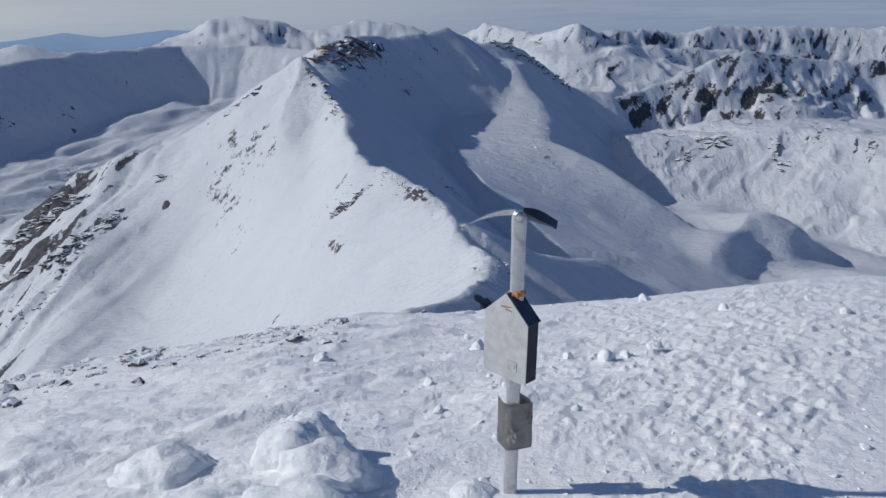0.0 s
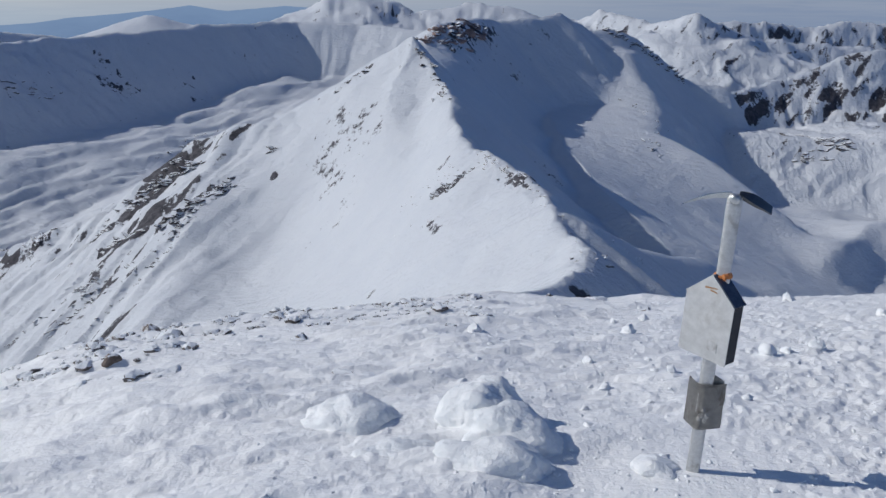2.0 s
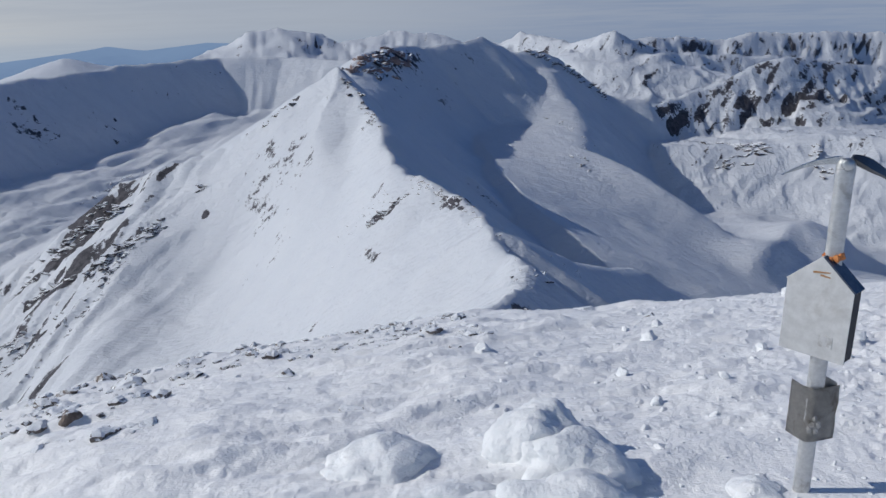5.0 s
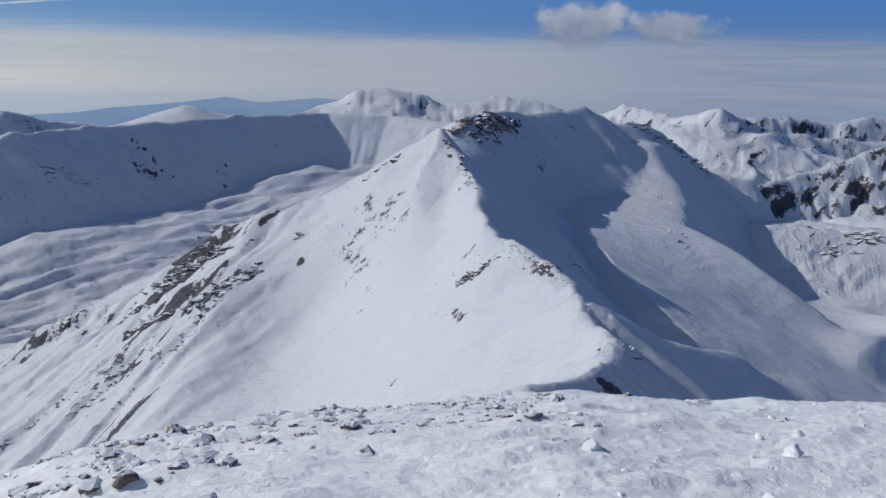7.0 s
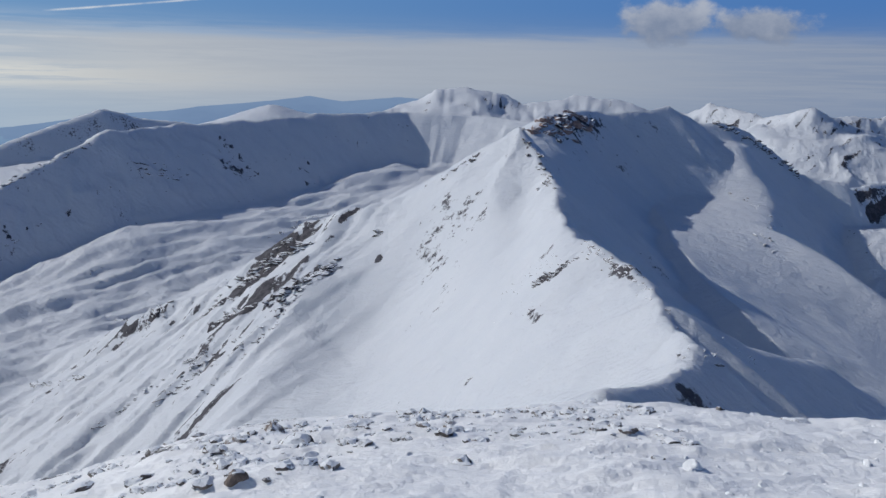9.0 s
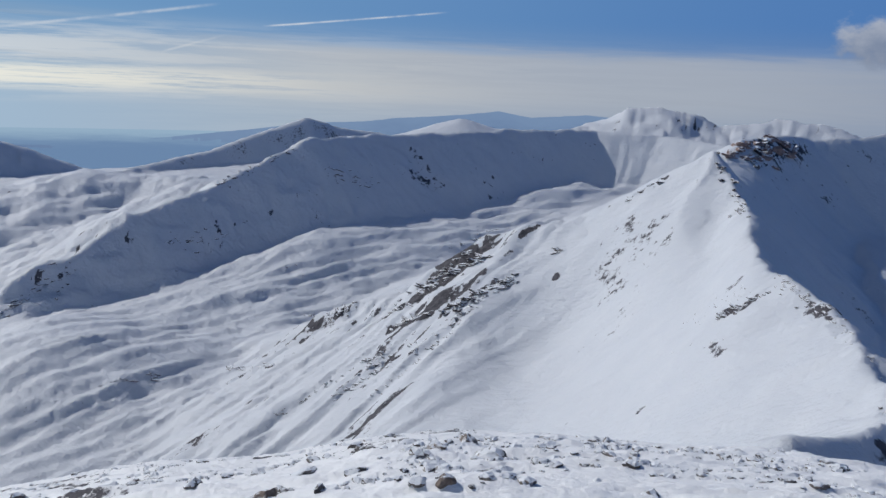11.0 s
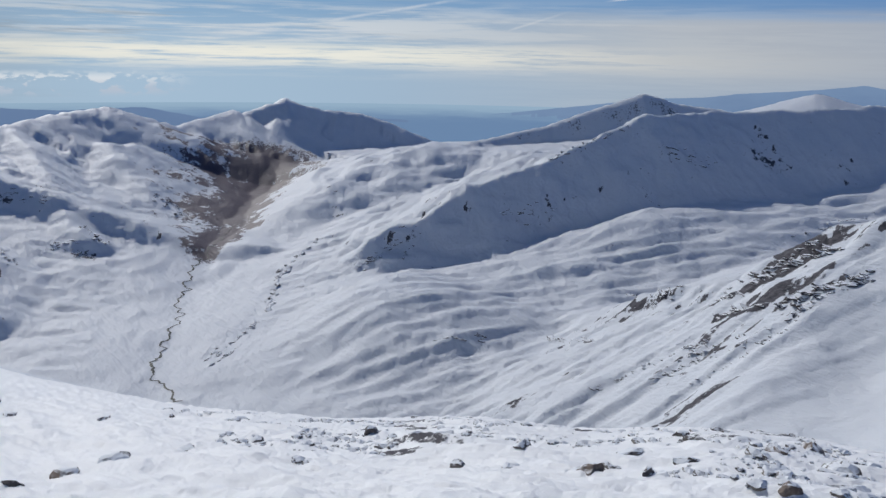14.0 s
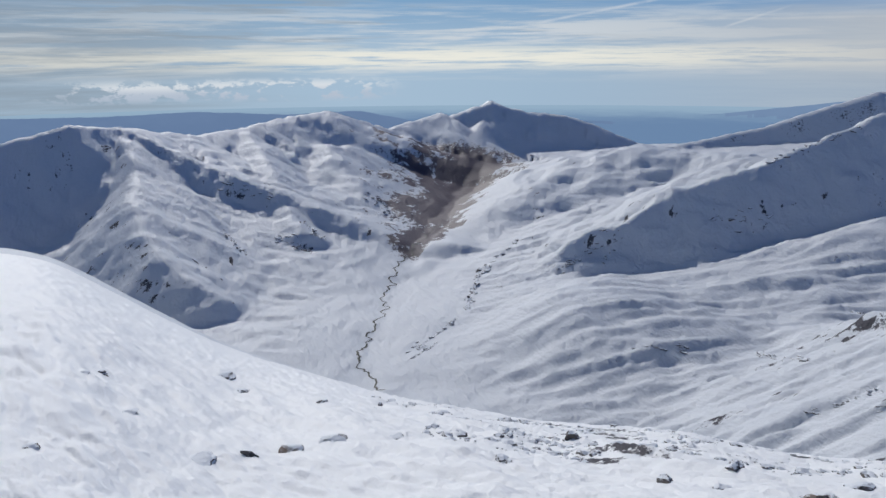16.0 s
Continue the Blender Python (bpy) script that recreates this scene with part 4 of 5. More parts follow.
# ---- builders ----
def mesh_of(name, bm, mat, smooth=False):
    me = bpy.data.meshes.new(name)
    bm.normal_update()
    bm.to_mesh(me)
    bm.free()
    me.materials.append(mat)
    if smooth:
        me.polygons.foreach_set("use_smooth", np.ones(len(me.polygons), dtype=bool))
    return me


def part(name, bm, mat, parent, label="", smooth=False):
    ob = new(name, mesh_of(name, bm, mat, smooth))
    ob.parent = parent
    return tagged(ob, label)


def prism(outline, depth, bevel=0.0):
    """A flat outline in the x-z plane, given thickness along y about the middle."""
    bm = bmesh.new()
    front = [bm.verts.new((x, -depth / 2, z)) for x, z in outline]
    back = [bm.verts.new((x, depth / 2, z)) for x, z in outline]
    bm.faces.new(front)
    bm.faces.new(back[::-1])
    for i in range(len(outline)):
        j = (i + 1) % len(outline)
        bm.faces.new((front[j], front[i], back[i], back[j]))
    bmesh.ops.recalc_face_normals(bm, faces=bm.faces)
    if bevel:
        bmesh.ops.bevel(bm, geom=list(bm.edges), offset=bevel, segments=2, affect="EDGES", profile=0.6)
    return bm


def moved(bm, m):
    bmesh.ops.transform(bm, matrix=m, verts=bm.verts)
    return bm


def stone(seed, size, squash=0.7, cuts=7, rough=0.18):
    """An angular boulder: a ball cut by random planes, then roughened."""
    rnd = random.Random(seed)
    bm = bmesh.new()
    bmesh.ops.create_icosphere(bm, subdivisions=3, radius=1.0)
    for _ in range(cuts):
        way = Vector((rnd.uniform(-1, 1), rnd.uniform(-1, 1), rnd.uniform(-0.6, 1))).normalized()
        level = rnd.uniform(0.45, 0.8)
        for v in bm.verts:
            over = v.co.dot(way) - level
            if over > 0:
                v.co -= way * over * 0.92
    for v in bm.verts:
        v.co *= 1 + rough * noise.noise(v.co * 2.2 + Vector((seed, 0, 0))) + 0.35 * rough * noise.noise(v.co * 6.0 + Vector((0, seed, 0)))
        v.co = Vector((v.co.x * size[0], v.co.y * size[1], v.co.z * size[2] * squash))
    return bm


# ---- summit marker: a giant ice axe as a post, with a house-shaped book box and a bent plaque ----
def summit_marker():
    root = tagged(new("summit_marker"), "ice axe summit post with metal house-shaped box and bent plaque", "summit marker")
    root.matrix_world = pose(0.228, 2.56, 0.0, 0, 1.2, 0) @ pose(0, 0, 0, 0, 0, -11.0)
    post = bmesh.new()
    ring = 20
    levels = [(-0.45, 1.0), (0.0, 1.0), (0.45, 1.0), (0.74, 1.0), (0.76, 0.96), (0.96, 1.0), (1.0, 1.05), (1.03, 1.0), (1.045, 0.75)]
    rows = []
    for z, k in levels:
        row = []
        for i in range(ring):
            a = 2 * math.pi * i / ring
            c, s = math.cos(a), math.sin(a)
            row.append(post.verts.new((0.025 * k * math.copysign(abs(c) ** 0.6, c), 0.017 * k * math.copysign(abs(s) ** 0.6, s), z)))
        rows.append(row)
    for lo, hi in zip(rows[:-1], rows[1:]):
        for i in range(ring):
            j = (i + 1) % ring
            post.faces.new((lo[i], lo[j], hi[j], hi[i]))
    post.faces.new(rows[-1])
    part("post", post, ALU, root, "flat oval aluminium shaft", True)
    # pick: a drooping blade that tapers to a point
    top, low = [], []
    for i in range(13):
        t = i / 12
        x = -0.012 - 0.158 * t
        drop = 0.052 * t**1.9
        wide = 0.016 * (1 - t) ** 0.8 + 0.0012
        top.append((x, 1.043 - drop + wide * 0.5))
        low.append((x, 1.043 - drop - wide * 0.9))
    pick = part("pick", prism(top + low[::-1], 0.009, 0.0015), STEEL, root, "curved polished steel pick")
    # adze: a flared blade turned flat
    adze = bmesh.new()
    rows = []
    for i in range(9):
        t = i / 8
        x = 0.012 + 0.118 * t
        z = 1.046 - 0.055 * t**1.5
        half = 0.007 + 0.013 * math.sin(min(t * 1.25, 1.0) * math.pi * 0.75)
        thick = 0.008 * (1 - t) + 0.003
        rows.append([adze.verts.new(p) for p in ((x, -half, z + thick), (x, half, z + thick), (x, half, z - thick), (x, -half, z - thick))])
    for a, b in zip(rows[:-1], rows[1:]):
        for i in range(4):
            j = (i + 1) % 4
            adze.faces.new((a[i], a[j], b[j], b[i]))
    adze.faces.new(rows[0])
    adze.faces.new(rows[-1][::-1])
    bmesh.ops.recalc_face_normals(adze, faces=adze.faces)
    moved(adze, pose(0, 0, 1.046) @ pose(0, 0, 0, 42, 6, 0) @ pose(0, 0, -1.046))
    part("adze", adze, SHADED_STEEL, root, "flared steel adze with shade put into its colour")
    bolt = bmesh.new()
    bmesh.ops.create_uvsphere(bolt, u_segments=20, v_segments=12, radius=0.018)
    part("bolt", moved(bolt, pose(0, -0.017, 1.03) @ Matrix.Diagonal((1, 0.6, 1, 1))), STEEL, root, "shiny round bolt head", True)
    # book box, turned on the post
    turn = pose(-0.019, 0.0, 0.012, 0, 0.5, 0) @ pose(0, 0, 0, 0, 0, -35.0)
    half, depth, low_z, eave, apex = 0.096, 0.058, 0.432, 0.652, 0.738
    box = part("box_body", moved(prism([(-half, low_z), (half, low_z), (half, eave), (0, apex), (-half, eave)], depth, 0.003), turn), BLACK, root, "black sheet metal box sides")
    plate = prism([(-half - 0.003, low_z - 0.004), (half + 0.003, low_z - 0.004), (half + 0.003, eave + 0.001), (0, apex + 0.003), (-half - 0.003, eave + 0.001)], 0.004, 0.001)
    front = part("front_plate", moved(plate, turn @ pose(0, -depth / 2 - 0.0025, 0)), ALU_PLATE, box, "dull aluminium gable front")
    part("nameplate", moved(prism([(0.018, low_z + 0.035), (0.058, low_z + 0.035), (0.058, low_z + 0.072), (0.018, low_z + 0.072)], 0.002), turn @ pose(0, -depth / 2 - 0.0055, 0)), ALU, box, "small blank metal tag")
    for k, (x, z, w, tilt) in enumerate([(0.0, apex - 0.042, 0.05, -8), (0.012, apex - 0.052, 0.03, 6)]):
        part("rust_streak", moved(prism([(-w / 2, -0.003), (w / 2, -0.0015), (w / 2, 0.002), (-w / 2, 0.0035)], 0.0012), turn @ pose(x, -depth / 2 - 0.0052, z, 0, tilt, 0)), RUST, box, "rusty scratch")
    pitch = math.degrees(math.atan2(apex - eave, half))
    length = math.hypot(apex - eave, half) + 0.007
    for side in (-1, 1):
        slab = prism([(0, -0.003), (length, -0.003), (length, 0.003), (0, 0.003)], depth + 0.008, 0.0012)
        m = pose(0, 0, apex + 0.006, 0, 0, 180 if side < 0 else 0) @ pose(0, 0, 0, 0, pitch, 0)
        part("roof_panel", moved(slab, turn @ m), ROOF_PAINT if side > 0 else ALU_PLATE, box, "dark glossy sloping roof sheet" if side > 0 else "dull metal sloping roof sheet")
    # tape knotted where the shaft leaves the roof
    rnd = random.Random(4)
    for k in range(7):
        lump = stone(40 + k, (0.013, 0.013, 0.012), 1.0, 4, 0.35)
        a = k * 0.9 + 0.3
        part("tape", moved(lump, pose(0.022 * math.cos(a), 0.019 * math.sin(a), apex + 0.008 + 0.012 * rnd.random())), TAPE, root, "crumpled orange tape")
    # plaque: a sheet bent round the front of the post
    sheet = bmesh.new()
    rows, across, up = [], 18, 12
    for j in range(up + 1):
        row = []
        for i in range(across + 1):
            u = i / across * 2 - 1
            z = 0.145 + 0.185 * j / up
            bend = 0.06 * abs(u) ** 1.4 if u < 0 else 0.05 * u**1.2
            y = -0.022 + bend + 0.005 * noise.noise(Vector((u * 3, z * 16, 2)))
            row.append(sheet.verts.new((0.069 * u + 0.003 * noise.noise(Vector((u * 2, z * 20, 5))), y, z + 0.006 * u)))
        rows.append(row)
    for a, b in zip(rows[:-1], rows[1:]):
        for i in range(across):
            sheet.faces.new((a[i], a[i + 1], b[i + 1], b[i]))
    bmesh.ops.solidify(sheet, geom=list(sheet.faces), thickness=0.004)
    plaque = part("plaque", moved(sheet, pose(-0.002, -0.006, 0, 0, 0, -14)), PLAQUE, root, "weathered bent metal plaque", True)
    flap = prism([(0.012, 0.265), (0.066, 0.26), (0.064, 0.343), (0.02, 0.362)], 0.003)
    part("plaque_flap", moved(flap, pose(0, 0.022, 0, 0, 0, -14)), PLAQUE, root, "torn back flap of the plaque")
    for k in range(5):
        scrap = stone(60 + k, (0.007 + 0.004 * rnd.random(), 0.004, 0.013), 1.0, 5, 0.4)
        part("torn_metal", moved(scrap, pose(-0.008 + 0.006 * k, -0.030, 0.19 + 0.02 * (k % 3))), PLAQUE, root, "crumpled torn metal edge")
    return root


summit_marker()


# ---- snow blocks by the marker ----
def heap(seed, size):
    """A broken block of packed snow: a few flat breaks, soft edges, a crusty skin."""
    rnd = random.Random(seed)
    bm = bmesh.new()
    bmesh.ops.create_icosphere(bm, subdivisions=5, radius=1.0)
    o = Vector((seed * 1.7, seed * 0.6, 0))
    cuts = [(Vector((0.8, -0.5, -0.1)).normalized(), 0.42)] + [(Vector((rnd.uniform(-1, 1), rnd.uniform(-1, 1), rnd.uniform(0, 1))).normalized(), rnd.uniform(0.55, 0.85)) for _ in range(4)]
    for v in bm.verts:
        p = v.co * (1 + 0.22 * noise.noise(v.co * 1.4 + o))
        for way, level in cuts:
            over = p.dot(way) - level
            if over > 0:
                p -= way * over * 0.5
        k = 1 + 0.13 * noise.noise(p * 2.2 + o) + 0.045 * noise.noise(p * 6 + o) + 0.025 * noise.noise(p * 15 + o)
        v.co = Vector((p.x * size[0], p.y * size[1], p.z * size[2])) * k
    return bm


def snow_lump(name, x, y, z, size, seed, label, category, group="", tilt=0.0, cuts=5, rough=0.22):
    ob = new(name, mesh_of(name, heap(seed, size) if size[0] > 0.12 else stone(seed, size, 1.0, cuts, rough), ICE, True))
    ob.matrix_world = pose(x, y, z, tilt, 0.4 * tilt, seed * 37 % 360 if size[0] < 0.12 else 0)
    return tagged(ob, label, category, group)


snow_lump("snow_block", -0.60, 2.84, -0.05, (0.21, 0.15, 0.19), 3, "jagged block of packed snow beside the marker", "snow block", "cut snow blocks", 12, 9, 0.4)
snow_lump("snow_block", -0.44, 2.70, -0.08, (0.24, 0.16, 0.15), 5, "tilted block of packed snow with a shaded side", "snow block", "cut snow blocks", 20, 8, 0.3)
snow_lump("snow_block", -0.55, 2.46, -0.08, (0.28, 0.17, 0.14), 7, "rounded heap of packed snow in front of the blocks", "snow block", "cut snow blocks", -6, 6, 0.25)
snow_lump("snow_block", -1.14, 2.80, -0.12, (0.24, 0.16, 0.12), 9, "hollowed snow clod on the trodden summit", "snow block", "cut snow blocks", 15, 7, 0.4)
snow_lump("snow_block", -0.92, 2.55, -0.12, (0.22, 0.15, 0.11), 11, "low soft snow clod on the trodden summit", "snow block", "cut snow blocks", 0, 5, 0.3)
snow_lump("snow_block", 0.10, 2.57, -0.06, (0.11, 0.09, 0.05), 13, "small snow clod at the foot of the post", "snow block", "cut snow blocks", 10, 6, 0.3)
# loose snowballs and clods
CLODS = [(-0.80, 4.55, 0.075), (0.20, 4.70, 0.09), (0.92, 4.15, 0.10), (1.05, 4.25, 0.07), (1.25, 4.35, 0.075), (0.36, 5.2, 0.06), (0.14, 5.15, 0.045), (1.80, 6.7, 0.10), (2.1, 5.6, 0.07), (2.9, 5.9, 0.06),
         (2.85, 5.25, 0.06), (0.72, 4.3, 0.06), (0.30, 3.6, 0.05), (-0.1, 3.9, 0.06), (0.6, 3.3, 0.04), (-0.05, 3.4, 0.05), (0.45, 6.1, 0.05)]
for k, (x, y, r) in enumerate(CLODS):
    r *= 0.62
    snow_lump("snow_clod", x, y, height_at(x, y) + r * 0.35, (r, r * 0.9, r * 0.8), 20 + k, "loose round clod of snow on the summit", "snow clod", "loose snow clods", 0, 5, 0.3)


# ---- loose rocks on the summit ----
def rock(x, y, wide, tall, seed, mat, label):
    ob = new("rock", mesh_of("rock", stone(seed, (wide, wide * 0.8, tall), 1.0, 9, 0.22), mat))
    ob.matrix_world = pose(x, y, height_at(x, y) - tall * 0.2, 0, 0, seed * 53 % 360)
    return tagged(ob, label, "rock", "loose summit rocks")


DARK, BROWN = "dark angular rock half buried in snow", "brown weathered rock poking out of the snow"
ROCKS = [(-3.51, 9.09, 0.11, 0.13, 0), (-3.75, 9.00, 0.16, 0.06, 0), (-2.20, 5.32, 0.07, 0.07, 0), (-1.89, 7.64, 0.15, 0.06, 1), (-0.03, 11.70, 0.12, 0.13, 0), (-1.42, 3.54, 0.07, 0.04, 1), (-0.97, 4.62, 0.06, 0.05, 0), (0.30, 10.40, 0.16, 0.10, 0),
         (0.85, 7.90, 0.13, 0.07, 1), (-1.30, 9.40, 0.16, 0.07, 0), (-1.60, 9.60, 0.14, 0.06, 1), (-2.20, 9.30, 0.10, 0.05, 0), (-2.70, 8.30, 0.08, 0.06, 0), (-4.16, 3.77, 0.10, 0.12, 1), (-4.47, 4.53, 0.10, 0.09, 0), (-5.15, 4.11, 0.08, 0.09, 0),
         (-5.02, 3.38, 0.07, 0.09, 0), (-7.90, 4.47, 0.09, 0.16, 0), (-11.53, 4.44, 0.16, 0.14, 0), (-7.35, 1.30, 0.12, 0.12, 1), (-6.98, 0.90, 0.08, 0.12, 0), (-4.54, 6.23, 0.14, 0.12, 1), (-3.30, 5.24, 0.16, 0.15, 0), (-5.59, 6.82, 0.10, 0.09, 0),
         (-10.84, 2.44, 0.07, 0.09, 0), (-12.74, 3.87, 0.08, 0.15, 0), (-3.01, 3.96, 0.07, 0.09, 1), (-3.80, 3.85, 0.06, 0.07, 0), (-4.75, 3.58, 0.09, 0.07, 0), (-3.75, 5.79, 0.13, 0.12, 1), (-7.69, 2.38, 0.10, 0.09, 0), (-7.50, 1.73, 0.16, 0.09, 0),
         (-6.93, 0.52, 0.14, 0.07, 0), (-9.05, -0.29, 0.07, 0.05, 0), (-9.57, -0.16, 0.07, 0.07, 0), (-13.13, 1.48, 0.17, 0.15, 0), (-11.77, 1.50, 0.15, 0.09, 0), (-6.35, -0.50, 0.07, 0.05, 0), (-7.96, 0.08, 0.07, 0.05, 0), (-3.74, 5.21, 0.09, 0.07, 1),
         (-3.14, 6.10, 0.08, 0.07, 0), (-2.86, 6.79, 0.10, 0.12, 0), (-1.96, 4.51, 0.08, 0.09, 0), (-1.70, 6.39, 0.09, 0.07, 0), (-1.68, 10.23, 0.12, 0.09, 0), (-0.27, 8.94, 0.07, 0.09, 0), (0.18, 7.37, 0.12, 0.09, 0), (0.47, 5.91, 0.06, 0.05, 1),
         (-3.41, 4.57, 0.08, 0.07, 0), (-3.98, 4.49, 0.10, 0.10, 0)]
for k, (x, y, w, t, kind) in enumerate(ROCKS):
    rock(x, y, w * 1.15, t * 0.62, 100 + k, BROWN_ROCK if kind else ROCK, BROWN if kind else DARK)


# ---- crumbs of trodden snow ----
def snow_crumbs():
    rnd = random.Random(11)
    balls = []
    for k in range(6):
        bm = stone(500 + k, (1, 1, 0.8), 1.0, 4, 0.3)
        bmesh.ops.dissolve_limit(bm, angle_limit=0.28, verts=bm.verts, edges=bm.edges)
        bmesh.ops.triangulate(bm, faces=bm.faces)
        bm.verts.ensure_lookup_table()
        balls.append((np.array([v.co[:] for v in bm.verts]), [[v.index for v in f.verts] for f in bm.faces]))
        bm.free()
    n = 1500
    u = np.array([rnd.random() for _ in range(n)])
    x, y, r = [], [], []
    for k in range(n):
        d = 1.9 + 5.6 * u[k] ** 1.4
        a = radians(rnd.uniform(-48, 16) + (16 if rnd.random() < 0.12 else 0))
        x.append(-math.sin(a) * d)
        y.append(math.cos(a) * d)
        r.append(rnd.uniform(0.004, 0.011) * (1 + (rnd.random() < 0.08) * 1.6))
    x, y = np.array(x), np.array(y)
    z = land_height(x, y)
    verts, faces, base = [], [], 0
    for k in range(n):
        co, fs = balls[k % 6]
        turn = k * 1.7
        c, s = math.cos(turn), math.sin(turn)
        p = np.stack([co[:, 0] * c - co[:, 1] * s, co[:, 0] * s + co[:, 1] * c, co[:, 2]], 1) * r[k] + (x[k], y[k], z[k] - r[k] * 0.1)
        verts.extend(p.tolist())
        faces.extend([[i + base for i in f] for f in fs])
        base += len(co)
    me = bpy.data.meshes.new("snow_crumbs")
    me.from_pydata(verts, [], faces)
    me.materials.append(ICE)
    me.polygons.foreach_set("use_smooth", np.ones(len(me.polygons), dtype=bool))
    tagged(new("snow_crumbs", me), "loose crumbs of trodden snow on the summit", "snow", "", "stuff")


snow_crumbs()


def rock_chips():
    """Small frost-split stones lying in streaks where the wind has bared the ground."""
    rnd = random.Random(23)
    shapes = []
    for k in range(5):
        bm = stone(640 + k, (1.3, 0.9, 0.5), 1.0, 5, 0.3)
        bmesh.ops.dissolve_limit(bm, angle_limit=0.3, verts=bm.verts, edges=bm.edges)
        bmesh.ops.triangulate(bm, faces=bm.faces)
        bm.verts.ensure_lookup_table()
        shapes.append((np.array([v.co[:] for v in bm.verts]), [[v.index for v in f.verts] for f in bm.faces]))
        bm.free()
    n = 7500
    u = np.array([[rnd.random(), rnd.random(), rnd.random()] for _ in range(n)])
    d, a = 4.2 + 11.0 * u[:, 0] ** 0.8, np.radians(8 + 66 * u[:, 1])
    x, y = -np.sin(a) * d, np.cos(a) * d
    patchy = fbm((x * 0.97 + y * 0.24) / 2.2, (y * 0.97 - x * 0.24) / 0.7, 3, 305) + 0.5 * fbm(x / 0.6, y / 0.6, 2, 307)
    keep = patchy > 0.075
    x, y, u = x[keep], y[keep], u[keep]
    z = land_height(x, y)
    verts, faces, base = [], [], 0
    for k in range(len(x)):
        co, fs = shapes[k % 5]
        r = 0.013 + 0.055 * u[k, 2] ** 3
        c, s = math.cos(k * 2.3), math.sin(k * 2.3)
        p = np.stack([co[:, 0] * c - co[:, 1] * s, co[:, 0] * s + co[:, 1] * c, co[:, 2]], 1) * r + (x[k], y[k], z[k])
        verts.extend(p.tolist())
        faces.extend([[i + base for i in f] for f in fs])
        base += len(co)
    me = bpy.data.meshes.new("rock_chips")
    me.from_pydata(verts, [], faces)
    me.materials.append(ROCK)
    tagged(new("rock_chips", me), "dark frost-split stones strewn over wind-bared snow", "stones", "", "stuff")


rock_chips()


# ---- stream in the valley ----
def onto(az, el):
    """Where a line of sight at this azimuth and elevation first meets the far land."""
    d = np.geomspace(120, 2900, 700)
    a = radians(az)
    x, y = -math.sin(a) * d, math.cos(a) * d
    under = land_height(x, y) > EYE_Z + d * math.tan(radians(el))
    k = int(np.argmax(under)) if under.any() else len(d) - 1
    return x[k], y[k]


def stream():
    path = [onto(a, e) for a, e in ((71.6, -23.9), (73.4, -22.6), (73.7, -21.4), (72.9, -20.4), (72.4, -19.7), (71.4, -18.2), (71.6, -17.5), (71.0, -16.6), (70.8, -15.8), (70.2, -14.9), (69.4, -14.0), (68.6, -13.2), (67.6, -12.2))]
    bm = bmesh.new()
    last = None
    pts = []
    for a, b in zip(path[:-1], path[1:]):
        for i in range(14):
            t = i / 14
            pts.append((a[0] + (b[0] - a[0]) * t, a[1] + (b[1] - a[1]) * t))
    pts = np.array(pts)
    bend = 24 * fbm(np.arange(len(pts)) / 3.6, np.zeros(len(pts)), 3, 401)
    way = np.gradient(pts, axis=0)
    way /= np.linalg.norm(way, axis=1, keepdims=True)
    side = np.stack([-way[:, 1], way[:, 0]], 1)
    mid = pts + side * bend[:, None]
    wide = 0.5 + 1.3 * (value_noise(np.arange(len(pts)) / 4.0, np.zeros(len(pts)), 409))
    for k in range(len(mid)):
        row = []
        for s in (-1, 0, 1):
            p = mid[k] + side[k] * wide[k] * s
            row.append(bm.verts.new((p[0], p[1], height_at(p[0], p[1]) + (0.9 if s == 0 else 0.4))))
        if last:
            for i in range(2):
                bm.faces.new((last[i], last[i + 1], row[i + 1], row[i]))
        last = row
    bmesh.ops.recalc_face_normals(bm, faces=bm.faces)
    tagged(new("water", mesh_of("water", bm, WATER, True)), kind="structure")


stream()


# ---- rock outcrops of the mountains ----
def outcrop(land, az0, el0, az1, el1, spread, count, size, seed, mat):
    """Ledges and blocks along a line on a mountain, each a part of it."""
    rnd = random.Random(seed)
    ends = onto(az0, el0), onto((az0 + az1) / 2, (el0 + el1) / 2), onto(az1, el1)
    turn = math.degrees(math.atan2(ends[2][1] - ends[0][1], ends[2][0] - ends[0][0]))
    x, y = np.empty(count), np.empty(count)
    for k in range(count):
        t = rnd.random() * 2
        p, q = (ends[0], ends[1]) if t < 1 else (ends[1], ends[2])
        t -= t >= 1
        x[k], y[k] = p[0] + (q[0] - p[0]) * t + rnd.gauss(0, spread), p[1] + (q[1] - p[1]) * t + rnd.gauss(0, spread)
    z = land_height(x, y)
    for k in range(count):
        s = size * rnd.uniform(0.4, 1.3)
        ob = new("outcrop_rock", CRAG_SHAPES[mat.name][rnd.randrange(8)])
        ob.parent = LAND[land]
        ob.matrix_world = pose(x[k], y[k], z[k] - 0.08 * s, rnd.uniform(-20, 20), rnd.uniform(-20, 20), turn + rnd.uniform(-25, 25)) @ Matrix.Diagonal((s * rnd.uniform(1.2, 2.8), s * 0.8, s * 0.42, 1))


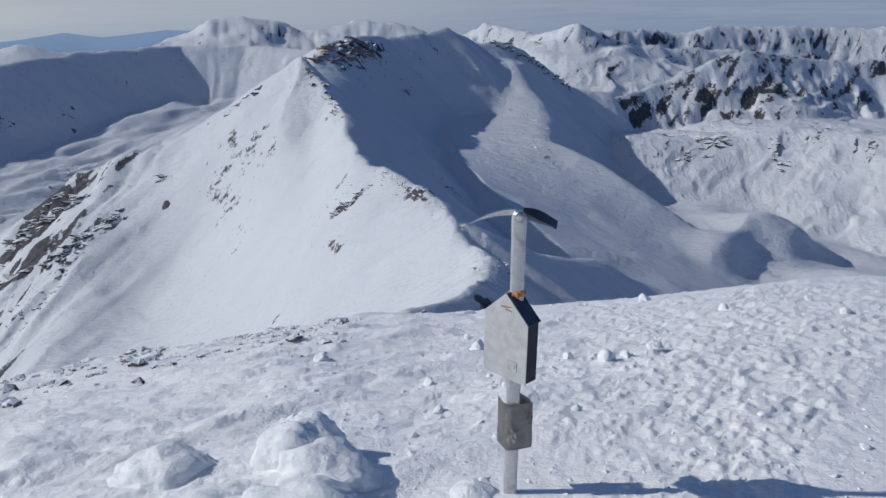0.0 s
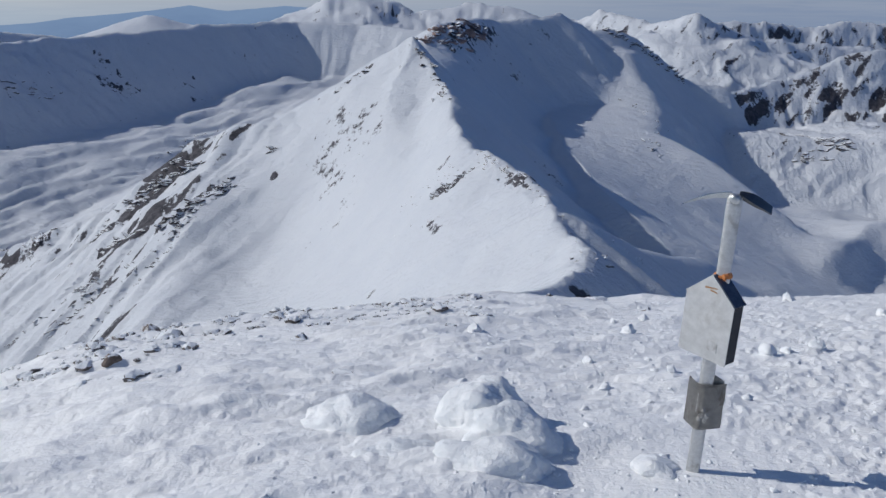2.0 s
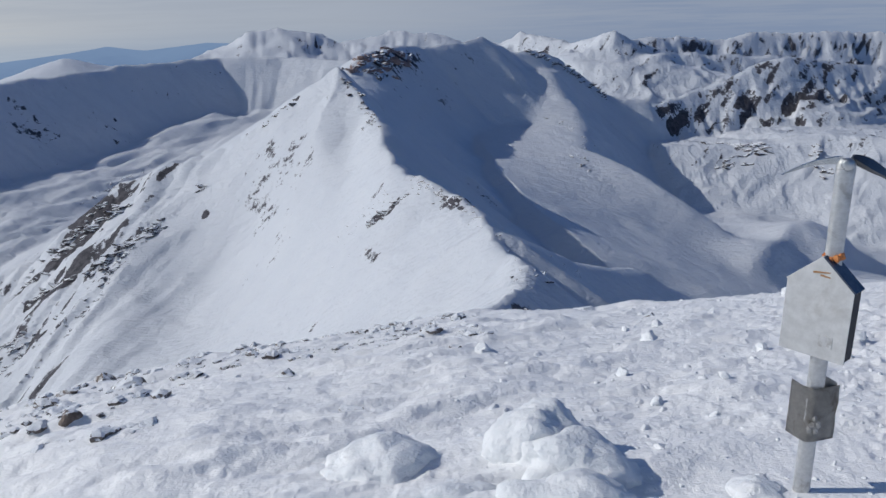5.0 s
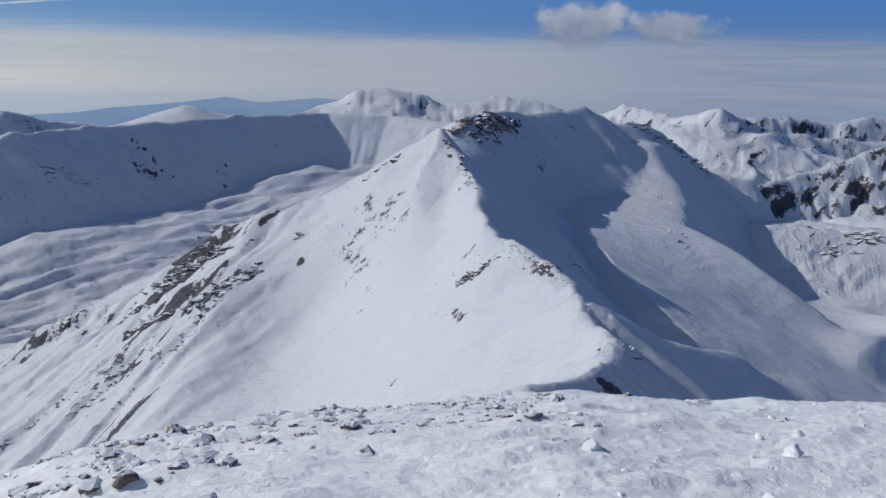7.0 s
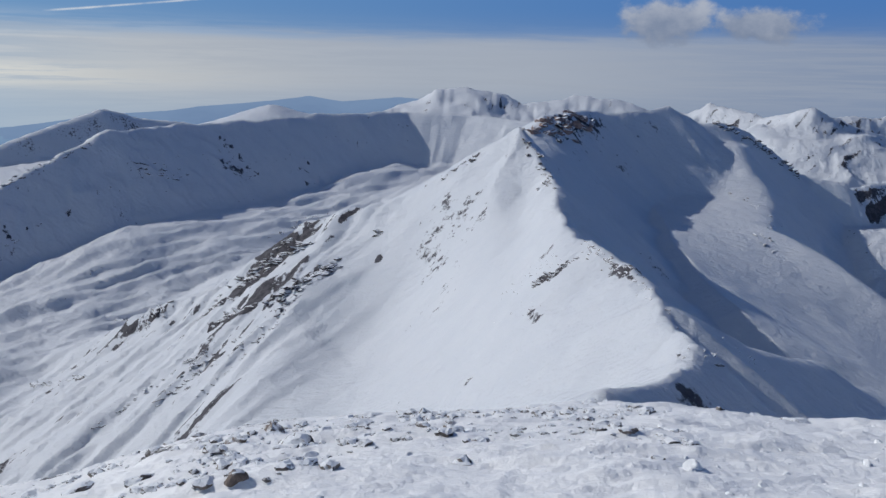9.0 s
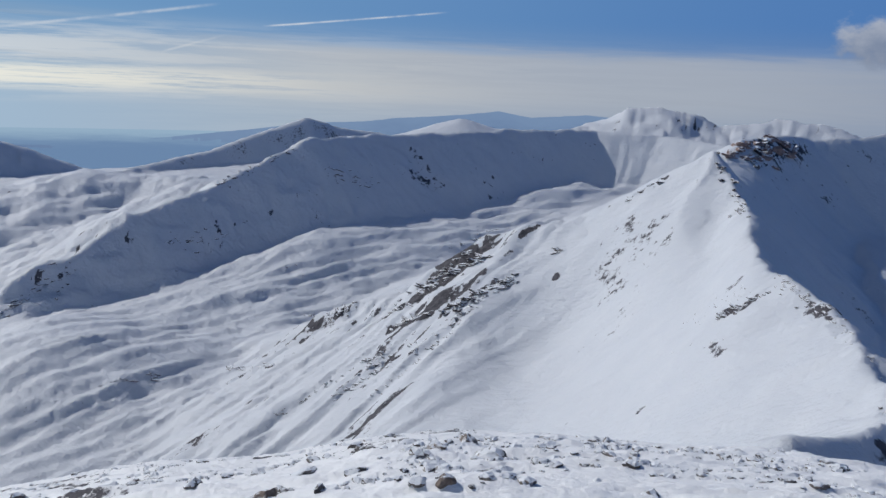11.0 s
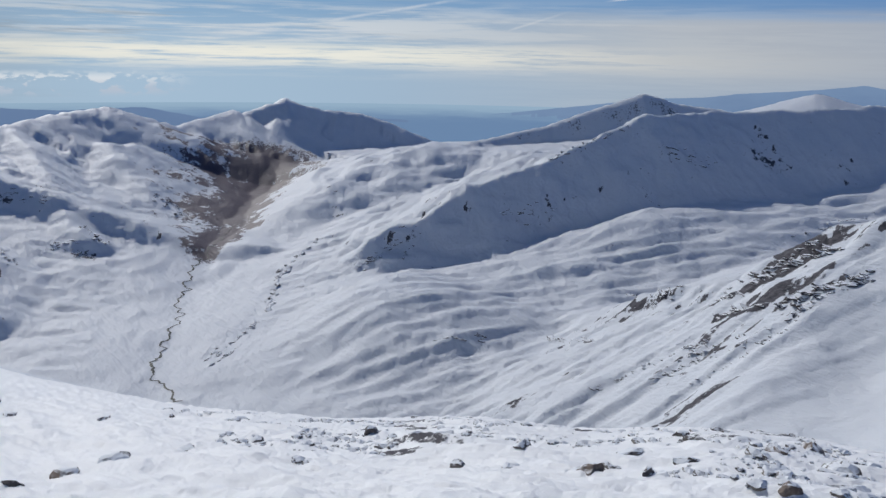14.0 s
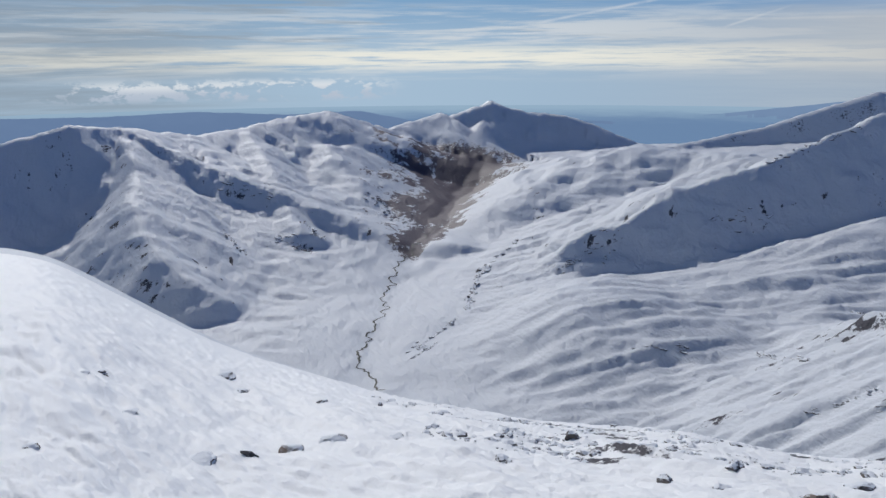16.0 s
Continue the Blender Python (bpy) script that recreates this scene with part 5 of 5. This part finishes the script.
def crag_shapes(mat):
    """Eight ragged blocks to share among the outcrops."""
    made = []
    for k in range(8):
        bm = bmesh.new()
        bmesh.ops.create_icosphere(bm, subdivisions=2, radius=1.0)
        for v in bm.verts:
            v.co *= 1 + 0.55 * noise.noise(v.co * 1.6 + Vector((k * 3.1, 0, 0))) + 0.25 * noise.noise(v.co * 4 + Vector((0, k * 5.3, 1)))
        made.append(mesh_of("outcrop_rock", bm, mat))
    return made


CRAG_SHAPES = {m.name: crag_shapes(m) for m in (CRAG, RED_CRAG)}
# slanting rock bands on the pyramid's flank, crest blocks, and the crags of the other mountains
for k, band in enumerate([
        ("pyramid", 27.9, -11.5, 23.1, -9.4, 3.0, 34, 2.8), ("pyramid", 29.5, -14.5, 25.2, -12.0, 3.0, 40, 3.2), ("pyramid", 28.1, -16.2, 22.9, -13.3, 4.0, 60, 3.2), ("pyramid", 32.6, -16.6, 30.7, -15.8, 2.0, 14, 2.4),
        ("pyramid", 31.9, -17.4, 29.6, -16.3, 2.0, 16, 2.4), ("pyramid", 34.7, -20.8, 32.1, -19.6, 1.5, 14, 1.8), ("pyramid", 34.3, -20.0, 28.4, -17.9, 1.8, 26, 1.5), ("pyramid", 28.4, -17.9, 24.4, -14.3, 3.0, 26, 1.4),
        ("pyramid", 40.6, -23.6, 34.3, -20.0, 2.0, 22, 1.5), ("pyramid", 8.3, -14.8, 5.8, -13.1, 1.6, 22, 1.4), ("pyramid", 10.5, -15.4, 6.5, -12.6, 5.0, 30, 0.5), ("pyramid", 13.3, -22.0, 12.8, -21.5, 0.5, 8, 0.8),
        ("pyramid", 5.2, -11.6, 2.3, -13.2, 2.2, 34, 1.0), ("pyramid", 2.3, -13.2, -0.4, -15.2, 2.0, 26, 0.8), ("pyramid", 10.8, -16.5, 8.5, -17.2, 3.0, 16, 0.5), ("pyramid", -1.0, -15.6, -2.9, -18.4, 1.0, 14, 0.5),
        ("pyramid", 15.5, -7.4, 13.0, -5.8, 4.0, 14, 1.8), ("pyramid", 36.5, -22.4, 30.0, -18.9, 2.2, 30, 1.5), ("pyramid", 33.0, -22.0, 27.0, -17.2, 3.0, 30, 1.2), ("pyramid", 31.5, -15.6, 26.0, -11.6, 2.4, 36, 2.2), ("pyramid", 8.4, -6.0, 7.3, -7.8, 3.0, 18, 1.8), ("pyramid", 10.0, -4.0, 8.6, -5.6, 3.0, 16, 2.0), ("pyramid", 20.1, -11.3, 19.8, -11.3, 1.0, 5, 2.4),
        ("main_peak", 9.0, -3.9, 7.6, -3.0, 7.0, 16, 7.0), ("main_peak", 7.8, -3.2, 5.2, -2.7, 8.0, 20, 8.0), ("main_peak", 7.6, -4.2, 5.8, -3.2, 6.0, 16, 6.0), ("main_peak", -3.8, -3.1, -6.6, -4.4, 6.0, 34, 4.0), ("main_peak", -6.6, -4.4, -9.0, -6.2, 6.0, 30, 4.0),
        ("cirque", 37.6, -6.2, 33.2, -7.1, 9.0, 20, 3.0), ("cirque", 32.0, -6.0, 29.0, -6.8, 10.0, 16, 2.2), ("cirque", 58.4, -15.6, 54.8, -12.6, 4.0, 30, 2.4), ("cirque", 48.0, -11.5, 44.0, -11.0, 8.0, 18, 2.6), ("cirque", 44.5, -7.3, 38.8, -4.3, 5.0, 36, 3.0),
        ("valley", 44.4, -20.1, 40.7, -20.1, 3.0, 26, 3.0), ("valley", 38.2, -16.4, 35.2, -16.4, 4.0, 26, 3.2), ("valley", 53.0, -20.5, 49.1, -20.4, 3.0, 14, 2.2), ("valley", 65.2, -18.4, 64.4, -15.8, 3.0, 34, 4.0), ("valley", 64.6, -16.0, 61.4, -13.2, 4.0, 34, 3.4), ("valley", 69.4, -21.3, 66.0, -19.0, 3.0, 30, 2.6), ("cirque", 55.2, -15.0, 54.0, -12.0, 3.5, 14, 2.0), ("valley", 69.4, -21.7, 67.6, -20.7, 2.0, 14, 2.2),
        ("west_range", 83.1, -12.0, 81.5, -14.0, 5.0, 26, 3.0), ("west_range", 79.3, -12.7, 77.1, -13.7, 6.0, 30, 3.2), ("west_range", 77.4, -11.7, 76.0, -13.0, 6.0, 22, 3.0), ("west_range", 83.4, -9.0, 79.0, -9.8, 8.0, 24, 2.6), ("west_range", 73.0, -9.5, 70.0, -12.0, 12.0, 40, 3.4),
        ("east_crag", -15.8, -9.2, -19.9, -9.4, 8.0, 40, 4.5), ("east_crag", -17.1, -10.9, -19.5, -9.6, 8.0, 24, 4.0), ("east_crag", -22.8, -9.3, -23.8, -11.5, 6.0, 26, 3.6), ("east_spur", -7.6, -9.2, -7.4, -11.2, 5.0, 16, 2.2), ("east_spur", -5.0, -7.2, -7.6, -9.0, 6.0, 14, 2.0), ("shade_spur", -3.2, -19.4, -4.6, -18.6, 3.0, 10, 1.0), ("shade_spur", -6.2, -18.2, -8.0, -19.0, 3.0, 10, 1.0)]):
    outcrop(*band[:8], 700 + k, RED_CRAG if band[0] == "main_peak" and k < 25 else CRAG)
